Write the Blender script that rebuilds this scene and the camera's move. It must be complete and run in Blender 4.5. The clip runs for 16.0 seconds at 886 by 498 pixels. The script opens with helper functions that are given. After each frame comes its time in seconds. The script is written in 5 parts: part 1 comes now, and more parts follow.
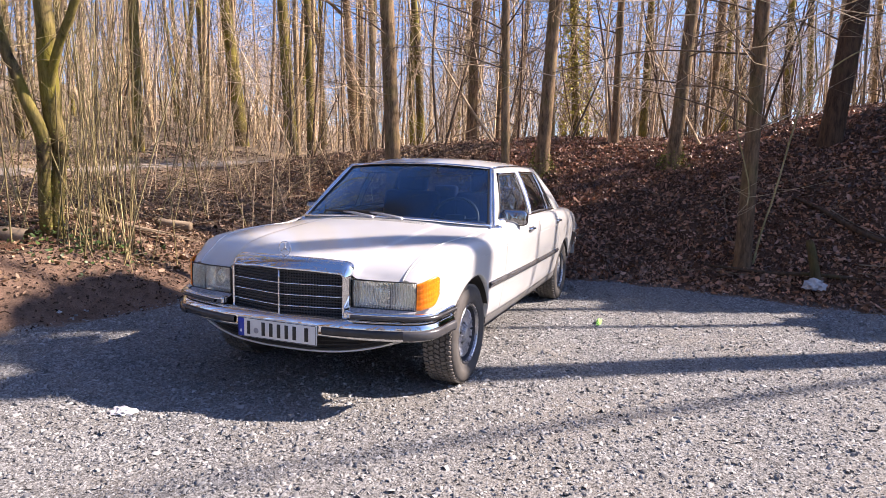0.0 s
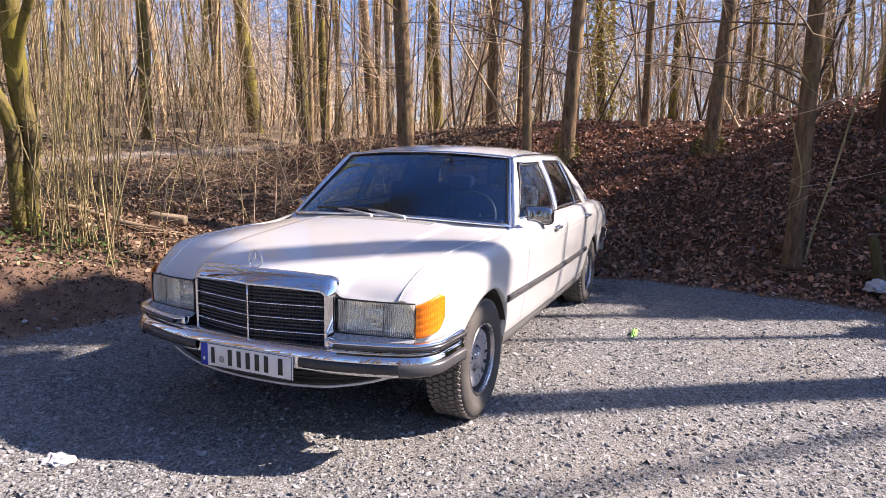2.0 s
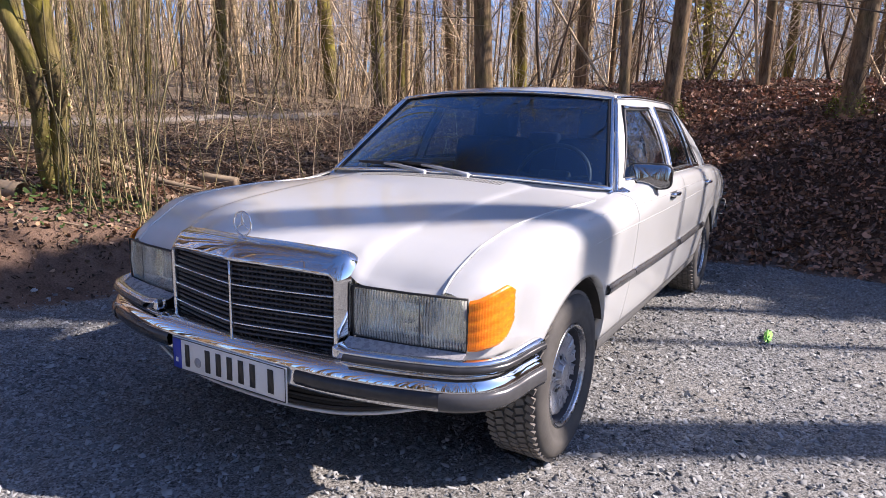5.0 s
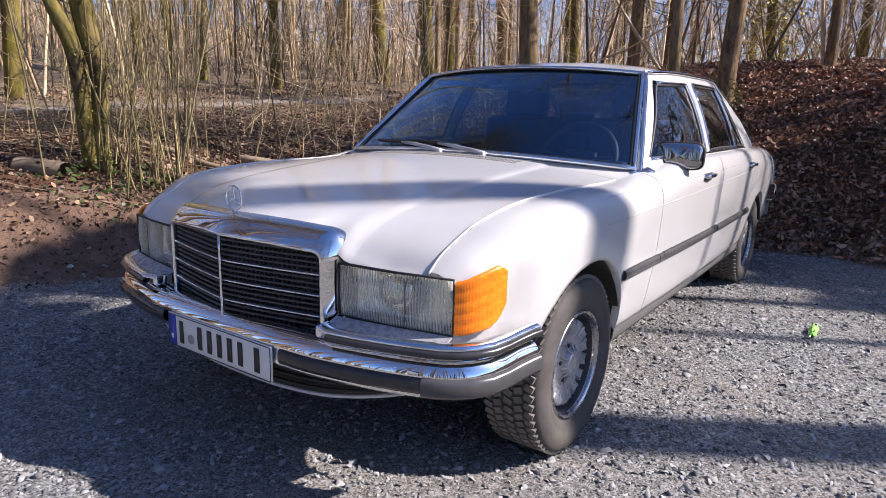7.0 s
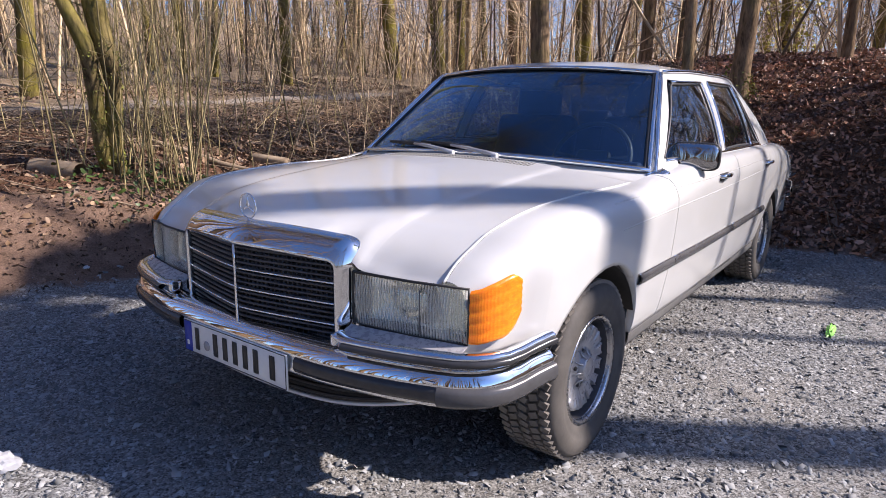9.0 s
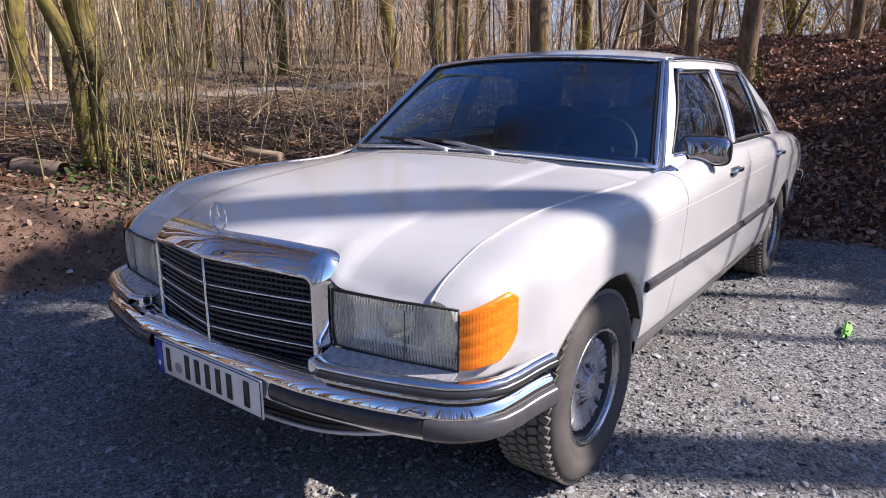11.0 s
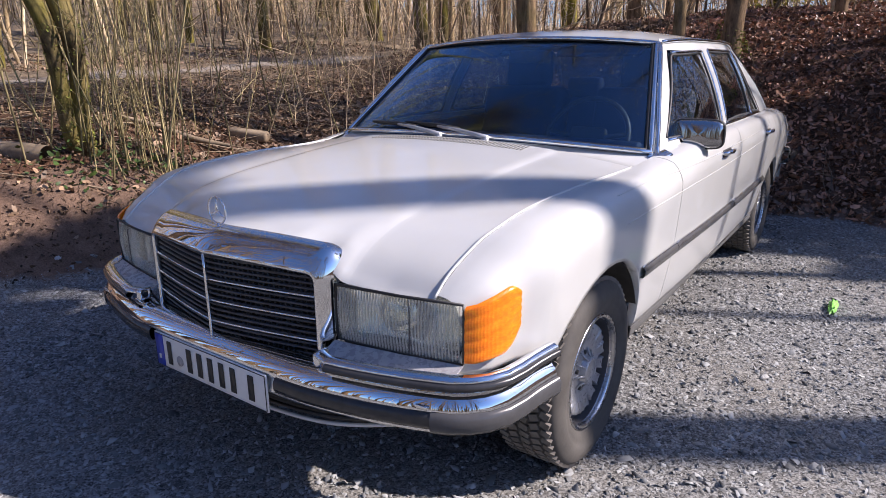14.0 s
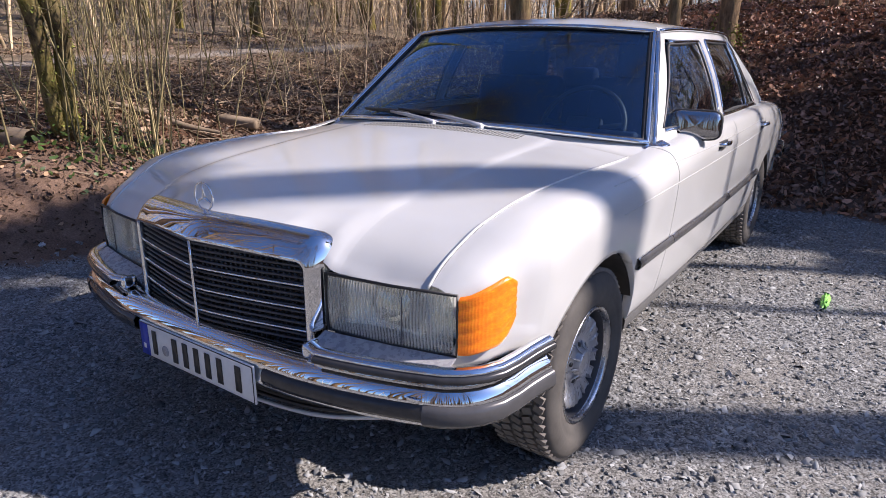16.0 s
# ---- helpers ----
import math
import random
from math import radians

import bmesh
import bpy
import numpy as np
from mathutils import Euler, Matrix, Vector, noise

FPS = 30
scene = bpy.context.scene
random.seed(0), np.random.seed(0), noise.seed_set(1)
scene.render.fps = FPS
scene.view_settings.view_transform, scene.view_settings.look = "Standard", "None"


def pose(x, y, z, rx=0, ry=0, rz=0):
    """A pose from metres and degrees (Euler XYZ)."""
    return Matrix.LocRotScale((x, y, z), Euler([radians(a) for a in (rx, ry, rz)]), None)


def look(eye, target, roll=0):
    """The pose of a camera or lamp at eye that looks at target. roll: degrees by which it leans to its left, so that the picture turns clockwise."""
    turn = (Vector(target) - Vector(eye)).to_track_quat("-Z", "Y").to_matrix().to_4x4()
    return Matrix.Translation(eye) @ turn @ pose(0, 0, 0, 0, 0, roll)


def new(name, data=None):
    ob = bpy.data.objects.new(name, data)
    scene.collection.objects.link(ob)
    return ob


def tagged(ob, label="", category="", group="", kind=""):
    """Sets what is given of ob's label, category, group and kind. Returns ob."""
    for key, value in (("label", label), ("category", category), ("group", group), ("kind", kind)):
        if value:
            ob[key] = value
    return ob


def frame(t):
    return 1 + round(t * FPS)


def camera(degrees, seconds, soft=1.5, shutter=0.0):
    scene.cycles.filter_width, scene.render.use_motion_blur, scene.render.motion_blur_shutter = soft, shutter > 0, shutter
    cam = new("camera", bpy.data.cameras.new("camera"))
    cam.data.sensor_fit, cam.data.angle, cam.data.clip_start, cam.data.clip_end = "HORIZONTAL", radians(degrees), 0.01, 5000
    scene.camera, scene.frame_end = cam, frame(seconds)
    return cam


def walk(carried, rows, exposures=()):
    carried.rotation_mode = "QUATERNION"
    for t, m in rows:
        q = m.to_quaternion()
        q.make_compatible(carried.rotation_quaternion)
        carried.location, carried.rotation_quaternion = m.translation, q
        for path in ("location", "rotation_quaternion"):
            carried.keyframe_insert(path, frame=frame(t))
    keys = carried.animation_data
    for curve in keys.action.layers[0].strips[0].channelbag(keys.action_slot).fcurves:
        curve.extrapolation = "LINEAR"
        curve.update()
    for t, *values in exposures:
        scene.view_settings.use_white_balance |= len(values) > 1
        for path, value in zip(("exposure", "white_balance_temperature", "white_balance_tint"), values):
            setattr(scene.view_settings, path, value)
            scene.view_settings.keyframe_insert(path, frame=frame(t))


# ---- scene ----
cam = camera(70.2, 16.0, .75)
PATH = [
    (0, (2.08, -3.643, 1.308), (1.358, -1.794, 1.063), 1.4),
    (0.5, (1.975, -3.511, 1.305), (1.247, -1.666, 1.05), 2.0),
    (1, (1.931, -3.371, 1.293), (1.197, -1.53, 1.03), 2.0),
    (1.5, (1.928, -3.147, 1.296), (1.173, -1.316, 1.021), 1.4),
    (2, (1.886, -2.975, 1.339), (1.106, -1.157, 1.047), 1.1),
    (2.5, (1.784, -2.804, 1.339), (0.983, -0.996, 1.039), 0.9),
    (3, (1.706, -2.67, 1.298), (0.877, -0.879, 0.97), 1.1),
    (3.5, (1.673, -2.485, 1.256), (0.787, -0.725, 0.914), 0.9),
    (4, (1.658, -2.329, 1.235), (0.724, -0.597, 0.88), 0.9),
    (4.5, (1.576, -2.209, 1.204), (0.613, -0.496, 0.831), 0.9),
    (4.7, (1.535, -2.16, 1.186), (0.56, -0.455, 0.811), 1.2),
    (6.8, (1.607, -1.899, 1.152), (0.484, -0.299, 0.731), 1.4),
    (7, (1.633, -1.916, 1.134), (0.502, -0.322, 0.711), 1.5),
    (7.5, (1.674, -1.918, 1.136), (0.535, -0.332, 0.703), 1.5),
    (8, (1.674, -1.923, 1.157), (0.528, -0.342, 0.721), 1.3),
    (8.5, (1.656, -1.922, 1.165), (0.504, -0.347, 0.723), 1.1),
    (9, (1.617, -1.91, 1.172), (0.46, -0.34, 0.728), 1.0),
    (11.5, (1.518, -1.73, 1.224), (0.362, -0.175, 0.73), 0.0),
    (12, (1.495, -1.741, 1.272), (0.345, -0.186, 0.764), 0.0),
    (12.5, (1.495, -1.761, 1.282), (0.356, -0.202, 0.758), 0.1),
    (13, (1.499, -1.774, 1.282), (0.371, -0.213, 0.745), 0.1),
    (13.5, (1.504, -1.769, 1.268), (0.388, -0.203, 0.719), 0.1),
    (14, (1.503, -1.765, 1.25), (0.395, -0.197, 0.688), -0.2),
    (14.5, (1.504, -1.769, 1.24), (0.403, -0.2, 0.668), -0.2),
    (15, (1.51, -1.765, 1.238), (0.414, -0.195, 0.661), -0.1),
    (15.5, (1.502, -1.751, 1.248), (0.417, -0.175, 0.665), 0.2),
    (16, (1.475, -1.738, 1.234), (0.396, -0.16, 0.645), 0.6),
]
walk(cam, [(t, look(eye, target, roll)) for t, eye, target, roll in PATH],
     [(0, 1.40, 6450, 24), (1.5, 1.37, 6450, 24), (3.5, 1.18, 6200, 23), (7, .92, 6000, 22), (9, .90, 6000, 22), (12.5, .78, 5950, 22), (16, .78, 5950, 22)])


# ---- light ----
SUN_AZ, SUN_EL = 29.0, 37.5          # degrees: from +x towards +y, and above the horizon
world = bpy.data.worlds.new("sky")
scene.world = world
world.use_nodes = True
wn, wl = world.node_tree.nodes, world.node_tree.links
sky = wn.new("ShaderNodeTexSky")
sky.sky_type, sky.sun_disc = "NISHITA", False
sky.sun_elevation, sky.sun_rotation = radians(SUN_EL), radians(90 - SUN_AZ)
sky.air_density, sky.dust_density, sky.ozone_density = 1.0, 0.8, 8.0
wl.new(sky.outputs[0], wn["Background"].inputs[0])
wn["Background"].inputs[1].default_value = 0.094
sun_way = Vector((math.cos(radians(SUN_AZ)) * math.cos(radians(SUN_EL)), math.sin(radians(SUN_AZ)) * math.cos(radians(SUN_EL)), math.sin(radians(SUN_EL))))
sun = new("sun", bpy.data.lights.new("sun", "SUN"))
sun.data.energy, sun.data.angle, sun.data.color = 5.2, radians(0.55), (1.0, 0.88, 0.71)
sun.matrix_world = look(sun_way * 60, (0, 0, 0))


# ---- materials ----
def shader(name, rough=.5, metal=0.0, coat=0.0, spec=.5):
    m = bpy.data.materials.new(name)
    m.use_nodes = True
    b = m.node_tree.nodes["Principled BSDF"]
    b.inputs["Roughness"].default_value, b.inputs["Metallic"].default_value = rough, metal
    b.inputs["Coat Weight"].default_value, b.inputs["Coat Roughness"].default_value = coat, .03
    b.inputs["Specular IOR Level"].default_value = spec
    return m, m.node_tree.nodes, m.node_tree.links, b


def coords(n, l, stretch=(1, 1, 1)):
    t, mp = n.new("ShaderNodeTexCoord"), n.new("ShaderNodeMapping")
    mp.inputs["Scale"].default_value = stretch
    l.new(t.outputs["Object"], mp.inputs[0])
    return mp.outputs[0]


def noise_tex(n, l, at, scale, detail=6, rough=.6, distortion=0.0):
    t = n.new("ShaderNodeTexNoise")
    t.inputs["Scale"].default_value, t.inputs["Detail"].default_value = scale, detail
    t.inputs["Roughness"].default_value, t.inputs["Distortion"].default_value = rough, distortion
    l.new(at, t.inputs["Vector"])
    return t.outputs[0]


def ramp(n, l, fac, stops):
    r = n.new("ShaderNodeValToRGB")
    while len(r.color_ramp.elements) < len(stops):
        r.color_ramp.elements.new(.5)
    for e, (p, c) in zip(r.color_ramp.elements, stops):
        e.position, e.color = p, (*c, 1) if len(c) == 3 else c
    l.new(fac, r.inputs[0])
    return r.outputs[0]


def mixed(n, l, fac, a, b, kind="MIX"):
    x = n.new("ShaderNodeMix")
    x.data_type, x.blend_type = "RGBA", kind
    for sock, v in ((x.inputs[0], fac), (x.inputs[6], a), (x.inputs[7], b)):
        if hasattr(v, "is_linked"):
            l.new(v, sock)
        else:
            sock.default_value = v if isinstance(v, (int, float)) else (*v, 1)
    return x.outputs[2]


def bump(n, l, b, fac, strength, distance):
    u = n.new("ShaderNodeBump")
    u.inputs["Strength"].default_value, u.inputs["Distance"].default_value = strength, distance
    l.new(fac, u.inputs["Height"])
    l.new(u.outputs[0], b.inputs["Normal"])


def grained(name, stops, scale, rough=.7, metal=0.0, coat=0.0, strength=.3, distance=.004, stretch=(1, 1, 1), fine=6.0, vary=0.0, by="island", spec=.5):
    """A surface with colour at two scales, fine relief, and uneven gloss. vary: how far pieces differ from each other."""
    m, n, l, b = shader(name, rough, metal, coat, spec)
    at = coords(n, l, stretch)
    big, small = noise_tex(n, l, at, scale), noise_tex(n, l, at, scale * fine, 4)
    c = ramp(n, l, mixed(n, l, .4, big, small), stops)
    if vary:
        if by == "island":
            r = n.new("ShaderNodeNewGeometry").outputs["Random Per Island"]
        else:
            r = n.new("ShaderNodeObjectInfo").outputs["Random"]
        k = ramp(n, l, r, [(0, (1 - vary,) * 3), (1, (1 + vary,) * 3)])
        c = mixed(n, l, 1.0, c, k, "MULTIPLY")
    l.new(c, b.inputs["Base Color"])
    rr = n.new("ShaderNodeMapRange")
    rr.inputs[1].default_value, rr.inputs[2].default_value = .3, .7
    rr.inputs[3].default_value, rr.inputs[4].default_value = rough * .85, min(1, rough * 1.15)
    l.new(small, rr.inputs[0])
    l.new(rr.outputs[0], b.inputs["Roughness"])
    if strength:
        bump(n, l, b, small, strength, distance)
    return m


def clear_glass(name, tint, face=.05, gloss=(.95, .97, 1)):
    """A pane: it mirrors more the flatter one looks at it, and lets the rest through, tinted."""
    m = bpy.data.materials.new(name)
    m.use_nodes = True
    n, l = m.node_tree.nodes, m.node_tree.links
    n.clear()
    out, mx, tr, gl, lw, pw, mr = [n.new("ShaderNode" + k) for k in ("OutputMaterial", "MixShader", "BsdfTransparent", "BsdfGlossy", "LayerWeight", "Math", "MapRange")]
    tr.inputs[0].default_value, gl.inputs["Roughness"].default_value = (*tint, 1), .01
    gl.inputs["Color"].default_value = (*gloss, 1)
    lw.inputs["Blend"].default_value = .5
    pw.operation = "POWER"
    pw.inputs[1].default_value = 4.0
    mr.inputs[3].default_value, mr.inputs[4].default_value = face, 1.0
    for a, b in ((lw.outputs["Facing"], pw.inputs[0]), (pw.outputs[0], mr.inputs[0]), (mr.outputs[0], mx.inputs[0]), (tr.outputs[0], mx.inputs[1]), (gl.outputs[0], mx.inputs[2]), (mx.outputs[0], out.inputs[0])):
        l.new(a, b)
    return m


PAINT = grained("ivory_white_paint", [(.3, (.545, .555, .548)), (.7, (.595, .605, .598))], 1.7, .40, coat=1.0, strength=0)
PAINT.node_tree.nodes["Principled BSDF"].inputs["Coat Roughness"].default_value = .10
LAMP_PANEL = grained("dull_grey_metal", [(.3, (.30, .30, .32)), (.7, (.42, .42, .44))], 9, .28, .1, strength=.05, distance=.001)
SILL = grained("grey_sill_paint", [(.3, (.10, .10, .10)), (.7, (.16, .16, .155))], 5, .5)
CHROME = grained("chrome", [(.2, (.74, .75, .76)), (.8, (.84, .84, .84))], 6, .02, 1.0, strength=0)
SILVER = grained("silver_wheel_paint", [(.3, (.42, .42, .43)), (.7, (.58, .58, .59))], 14, .32, .5, strength=.08, distance=.001)
WHEEL_GREY = grained("grey_alloy", [(.3, (.31, .315, .33)), (.7, (.46, .465, .48))], 14, .30, .5, strength=.1, distance=.001)
# a dark colour stands in for the shade inside the rim
BARREL = grained("shaded_rim_barrel", [(.3, (.045, .045, .05)), (.7, (.09, .09, .095))], 12, .45, strength=.1, distance=.001)
STEEL = grained("polished_rim_lip", [(.3, (.42, .42, .43)), (.7, (.55, .55, .55))], 9, .28, 1.0, strength=.03, distance=.001)
RUBBER = grained("tyre_rubber", [(.3, (.045, .042, .039)), (.7, (.10, .093, .084))], 11, .75, strength=.25, distance=.002)
TREAD = grained("dusty_tread_rubber", [(.3, (.095, .088, .078)), (.7, (.23, .21, .185))], 14, .9, strength=.35, distance=.002)
DARK_CHROME = grained("dull_dark_chrome", [(.2, (.36, .36, .37)), (.8, (.50, .50, .50))], 6, .06, 1.0, strength=0)
SIDE_RUBBER = grained("grey_side_rubber", [(.3, (.055, .055, .058)), (.7, (.10, .10, .102))], 5, .24, strength=.12, distance=.001)
BUMPER_RUBBER = grained("grey_bumper_rubber", [(.3, (.024, .024, .026)), (.7, (.050, .050, .052))], 5, .2, strength=.12, distance=.001)
CORNER_RUBBER = grained("pale_grey_corner_rubber", [(.3, (.05, .05, .053)), (.7, (.085, .085, .089))], 5, .2, strength=.1, distance=.001)
BLACK = grained("black_plastic", [(.3, (.012, .012, .013)), (.7, (.03, .03, .031))], 9, .5, strength=.1, distance=.001)
GRILLE_BLACK = grained("dark_grille_plastic", [(.3, (.03, .03, .034)), (.7, (.075, .075, .082))], 13, .34, strength=.06, distance=.001)
# cabin and dashboard are tinted blue for the sky mirrored in the windscreen
CABIN = grained("navy_upholstery", [(.3, (.006, .012, .042)), (.7, (.014, .028, .090))], 9, .75, strength=.3, distance=.002)
DASH = grained("dark_dashboard", [(.3, (.008, .014, .035)), (.7, (.018, .030, .075))], 8, .55, strength=.2, distance=.001)
PANE = clear_glass("tinted_window_glass", (.80, .86, .85), .085)
# the gloss is coloured blue to deepen the mirrored sky
SCREEN = clear_glass("windscreen_glass", (.76, .85, .92), .08, (.68, .84, 1))
# darkened in place of the reflections that dull the view through it
REAR_PANE = clear_glass("tinted_rear_glass", (.55, .60, .63), .08)
REFLECTOR = grained("lamp_reflector", [(.3, (.80, .80, .77)), (.7, (.93, .93, .89))], 8, .16, .95, strength=.05, distance=.002)
LENS = clear_glass("ribbed_lamp_glass", (.95, .96, .92), .10)
_n, _l = LENS.node_tree.nodes, LENS.node_tree.links
_mx, _tl, _w, _r = [_n.new("ShaderNode" + k) for k in ("MixShader", "BsdfDiffuse", "TexWave", "MapRange")]     # pale bands mixed in stand for the light caught in the ribs
_tl.inputs[0].default_value = (.82, .82, .76, 1)
_w.bands_direction = "X"
_w.inputs["Scale"].default_value, _w.inputs["Distortion"].default_value = 37, 0
_l.new(coords(_n, _l), _w.inputs["Vector"])
_l.new(_w.outputs[1], _r.inputs[0])
_r.inputs[3].default_value, _r.inputs[4].default_value = .02, .34
_l.new(_r.outputs[0], _mx.inputs[0])
_to = next(k for k in _n if k.type == "OUTPUT_MATERIAL").inputs[0]
_l.new(_to.links[0].from_socket, _mx.inputs[1])
_l.new(_tl.outputs[0], _mx.inputs[2])
_l.new(_mx.outputs[0], _to)
AMBER, _n, _l, _b = shader("amber_lens", .3, coat=.8, spec=.4)
_at = coords(_n, _l)
_l.new(ramp(_n, _l, noise_tex(_n, _l, coords(_n, _l, (1, 1, 2.2)), 60, 8, .75), [(.3, (.86, .14, 0)), (.52, (1.0, .24, 0)), (.70, (1.0, .38, .01))]), _b.inputs["Base Color"])
_w = _n.new("ShaderNodeTexWave")
_w.bands_direction = "X"
_w.inputs["Scale"].default_value, _w.inputs["Distortion"].default_value = 55, 0
_l.new(_at, _w.inputs["Vector"])
bump(_n, _l, _b, _w.outputs[0], .25, .001)
RED = grained("red_tail_lens", [(.3, (.25, .008, .006)), (.7, (.35, .015, .01))], 12, .15, coat=.4, strength=.05, distance=.001)
PLATE_WHITE = grained("white_plate", [(.3, (.72, .72, .70)), (.7, (.80, .80, .78))], 12, .35, strength=.05, distance=.0005)
PLATE_BLUE = grained("blue_plate_band", [(.3, (.012, .03, .30)), (.7, (.02, .05, .40))], 12, .35, strength=.05, distance=.0005)
PLATE_BLACK = grained("black_plate_ink", [(.3, (.012, .012, .012)), (.7, (.025, .025, .025))], 12, .4, strength=.05, distance=.0005)
SEAL_GREY = grained("grey_seal", [(.3, (.25, .25, .27)), (.7, (.40, .40, .42))], 60, .4, strength=.05, distance=.0005)


def bark(name, dark, light, moss, amount=.45):
    """Bark with long furrows, lichen and green moss in patches."""
    m, n, l, b = shader(name, .88, spec=.25)
    at = coords(n, l, (1, 1, .22))
    rough, broad = noise_tex(n, l, at, 22, 8, .7, .4), noise_tex(n, l, coords(n, l), 1.6, 5)
    c = ramp(n, l, rough, [(.32, dark), (.68, light)])
    k = ramp(n, l, broad, [(amount, (0, 0, 0)), (amount + .2, (1, 1, 1))])
    l.new(mixed(n, l, k, c, mixed(n, l, .55, c, moss)), b.inputs["Base Color"])
    bump(n, l, b, rough, .7, .02)
    return m


BARK_GREY = bark("grey_bark", (.055, .036, .022), (.36, .245, .14), (.20, .18, .05), .5)
# bark darkened to stand for the shade on the trunk at the bank's foot
BARK_DIM = bark("brown_bark", (.045, .028, .017), (.25, .16, .09), (.17, .16, .045), .5)
BARK_DARK = bark("dark_brown_bark", (.03, .02, .013), (.13, .08, .048), (.12, .13, .03), .55)
BARK_MOSSY = bark("mossy_bark", (.022, .016, .009), (.25, .19, .09), (.30, .27, .02), .42)
# paler than the near barks, for trunks in the distance
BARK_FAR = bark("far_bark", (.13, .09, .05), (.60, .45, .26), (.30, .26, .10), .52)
TWIG = grained("tan_twigs", [(.3, (.30, .22, .13)), (.7, (.70, .555, .36))], 3, .85, strength=0, vary=.7, spec=.2)
# greyed and paled to put the haze of distance into the twigs' colour
TWIG_HAZE = grained("pale_grey_twigs", [(.3, (.42, .34, .26)), (.7, (.80, .69, .55))], 3, .85, strength=0, vary=.5, spec=.2)
TWIG_GREEN = grained("olive_twigs", [(.3, (.16, .132, .06)), (.7, (.42, .35, .18))], 3, .85, strength=0, vary=.5, spec=.2)
TWIG_DARK = grained("brown_twigs", [(.3, (.07, .05, .035)), (.7, (.22, .16, .105))], 3, .85, strength=0, vary=.35, spec=.2)
DEADWOOD = grained("weathered_wood", [(.25, (.13, .095, .06)), (.7, (.38, .30, .21))], 7, .85, strength=.5, distance=.006, stretch=(1, 1, 1), spec=.2)
LEAF_BROWN = grained("dry_brown_leaves", [(.3, (.10, .046, .028)), (.7, (.50, .27, .165))], 2.2, .45, strength=0, vary=.8, spec=.5)
LEAF_DULL = grained("dull_brown_leaves", [(.3, (.08, .05, .032)), (.7, (.38, .26, .165))], 2.2, .5, strength=0, vary=.7, spec=.3)
LEAF_CRUMB = grained("crumbled_leaves", [(.3, (.035, .023, .016)), (.7, (.17, .112, .075))], 5, .7, strength=0, vary=.7, spec=.2)
LEAF_GREEN = grained("ivy_leaves", [(.3, (.03, .06, .015)), (.7, (.07, .115, .025))], 4, .4, strength=0, vary=.4)
LEAF_YELLOW = grained("yellow_green_ivy", [(.3, (.34, .32, .05)), (.7, (.60, .52, .10))], 3, .5, strength=0, vary=.4)
MOSS = grained("moss", [(.3, (.10, .12, .02)), (.7, (.26, .27, .05))], 9, .9, strength=0, vary=.4)
STONE = grained("grey_gravel_stones", [(.3, (.158, .165, .170)), (.7, (.310, .320, .320))], 9, .85, strength=.2, distance=.003, vary=.52, spec=.35)
PAPER = grained("crumpled_white_paper", [(.3, (.36, .375, .40)), (.7, (.52, .53, .55))], 9, .7, strength=.3, distance=.004)
GREEN_SCRAP = grained("bright_green_foil", [(.3, (.16, .50, .07)), (.7, (.35, .72, .16))], 30, .4, strength=.1, distance=.002)

# the ground: crushed stone, trodden earth, leaf litter and the far path, told apart by the mesh's own zones
GROUND, _n, _l, _b = shader("ground", .92, spec=.2)
_at = coords(_n, _l)
_vor, _grit = _n.new("ShaderNodeTexVoronoi"), _n.new("ShaderNodeTexVoronoi")
_vor.inputs["Scale"].default_value, _grit.inputs["Scale"].default_value = 75, 190
for _v in (_vor, _grit):
    _l.new(_at, _v.inputs["Vector"])
_fine, _mid, _broad = noise_tex(_n, _l, _at, 90, 5), noise_tex(_n, _l, _at, 9, 6), noise_tex(_n, _l, _at, .9, 5)
_chips = ramp(_n, _l, mixed(_n, _l, .45, _vor.outputs["Color"], _grit.outputs["Color"]), [(.2, (.022, .024, .027)), (.5, (.158, .165, .172)), (.85, (.44, .455, .46))])
_gravel = mixed(_n, _l, ramp(_n, _l, _broad, [(.36, (.1,) * 3), (.66, (.9,) * 3)]), _chips, ramp(_n, _l, _grit.outputs["Color"], [(.2, (.090, .086, .079)), (.8, (.330, .318, .292))]))
_earth = ramp(_n, _l, mixed(_n, _l, .5, _mid, _fine), [(.3, (.06, .040, .030)), (.55, (.19, .125, .090)), (.75, (.34, .24, .18))])
_litter = ramp(_n, _l, mixed(_n, _l, .55, _mid, _fine), [(.3, (.028, .016, .011)), (.5, (.095, .050, .031)), (.72, (.24, .13, .078))])
_dry = ramp(_n, _l, mixed(_n, _l, .55, _mid, _fine), [(.3, (.10, .075, .048)), (.5, (.27, .205, .135)), (.72, (.46, .37, .25))])
_path = ramp(_n, _l, mixed(_n, _l, .6, _mid, _fine), [(.3, (.26, .22, .175)), (.7, (.42, .365, .30))])
_za, _zb = _n.new("ShaderNodeAttribute"), _n.new("ShaderNodeSeparateColor")
_za.attribute_name = "zones"
_l.new(_za.outputs["Color"], _zb.inputs[0])


def _zone(sock, soft):
    k = mixed(_n, _l, soft, sock, mixed(_n, _l, 1.0, sock, _mid, "OVERLAY"))
    return ramp(_n, _l, k, [(.35, (0, 0, 0)), (.6, (1, 1, 1))])


_c = mixed(_n, _l, _zone(_zb.outputs[0], .7), _gravel, _earth)
_c = mixed(_n, _l, _zone(_zb.outputs[1], .7), _c, mixed(_n, _l, _za.outputs["Alpha"], _litter, _dry))
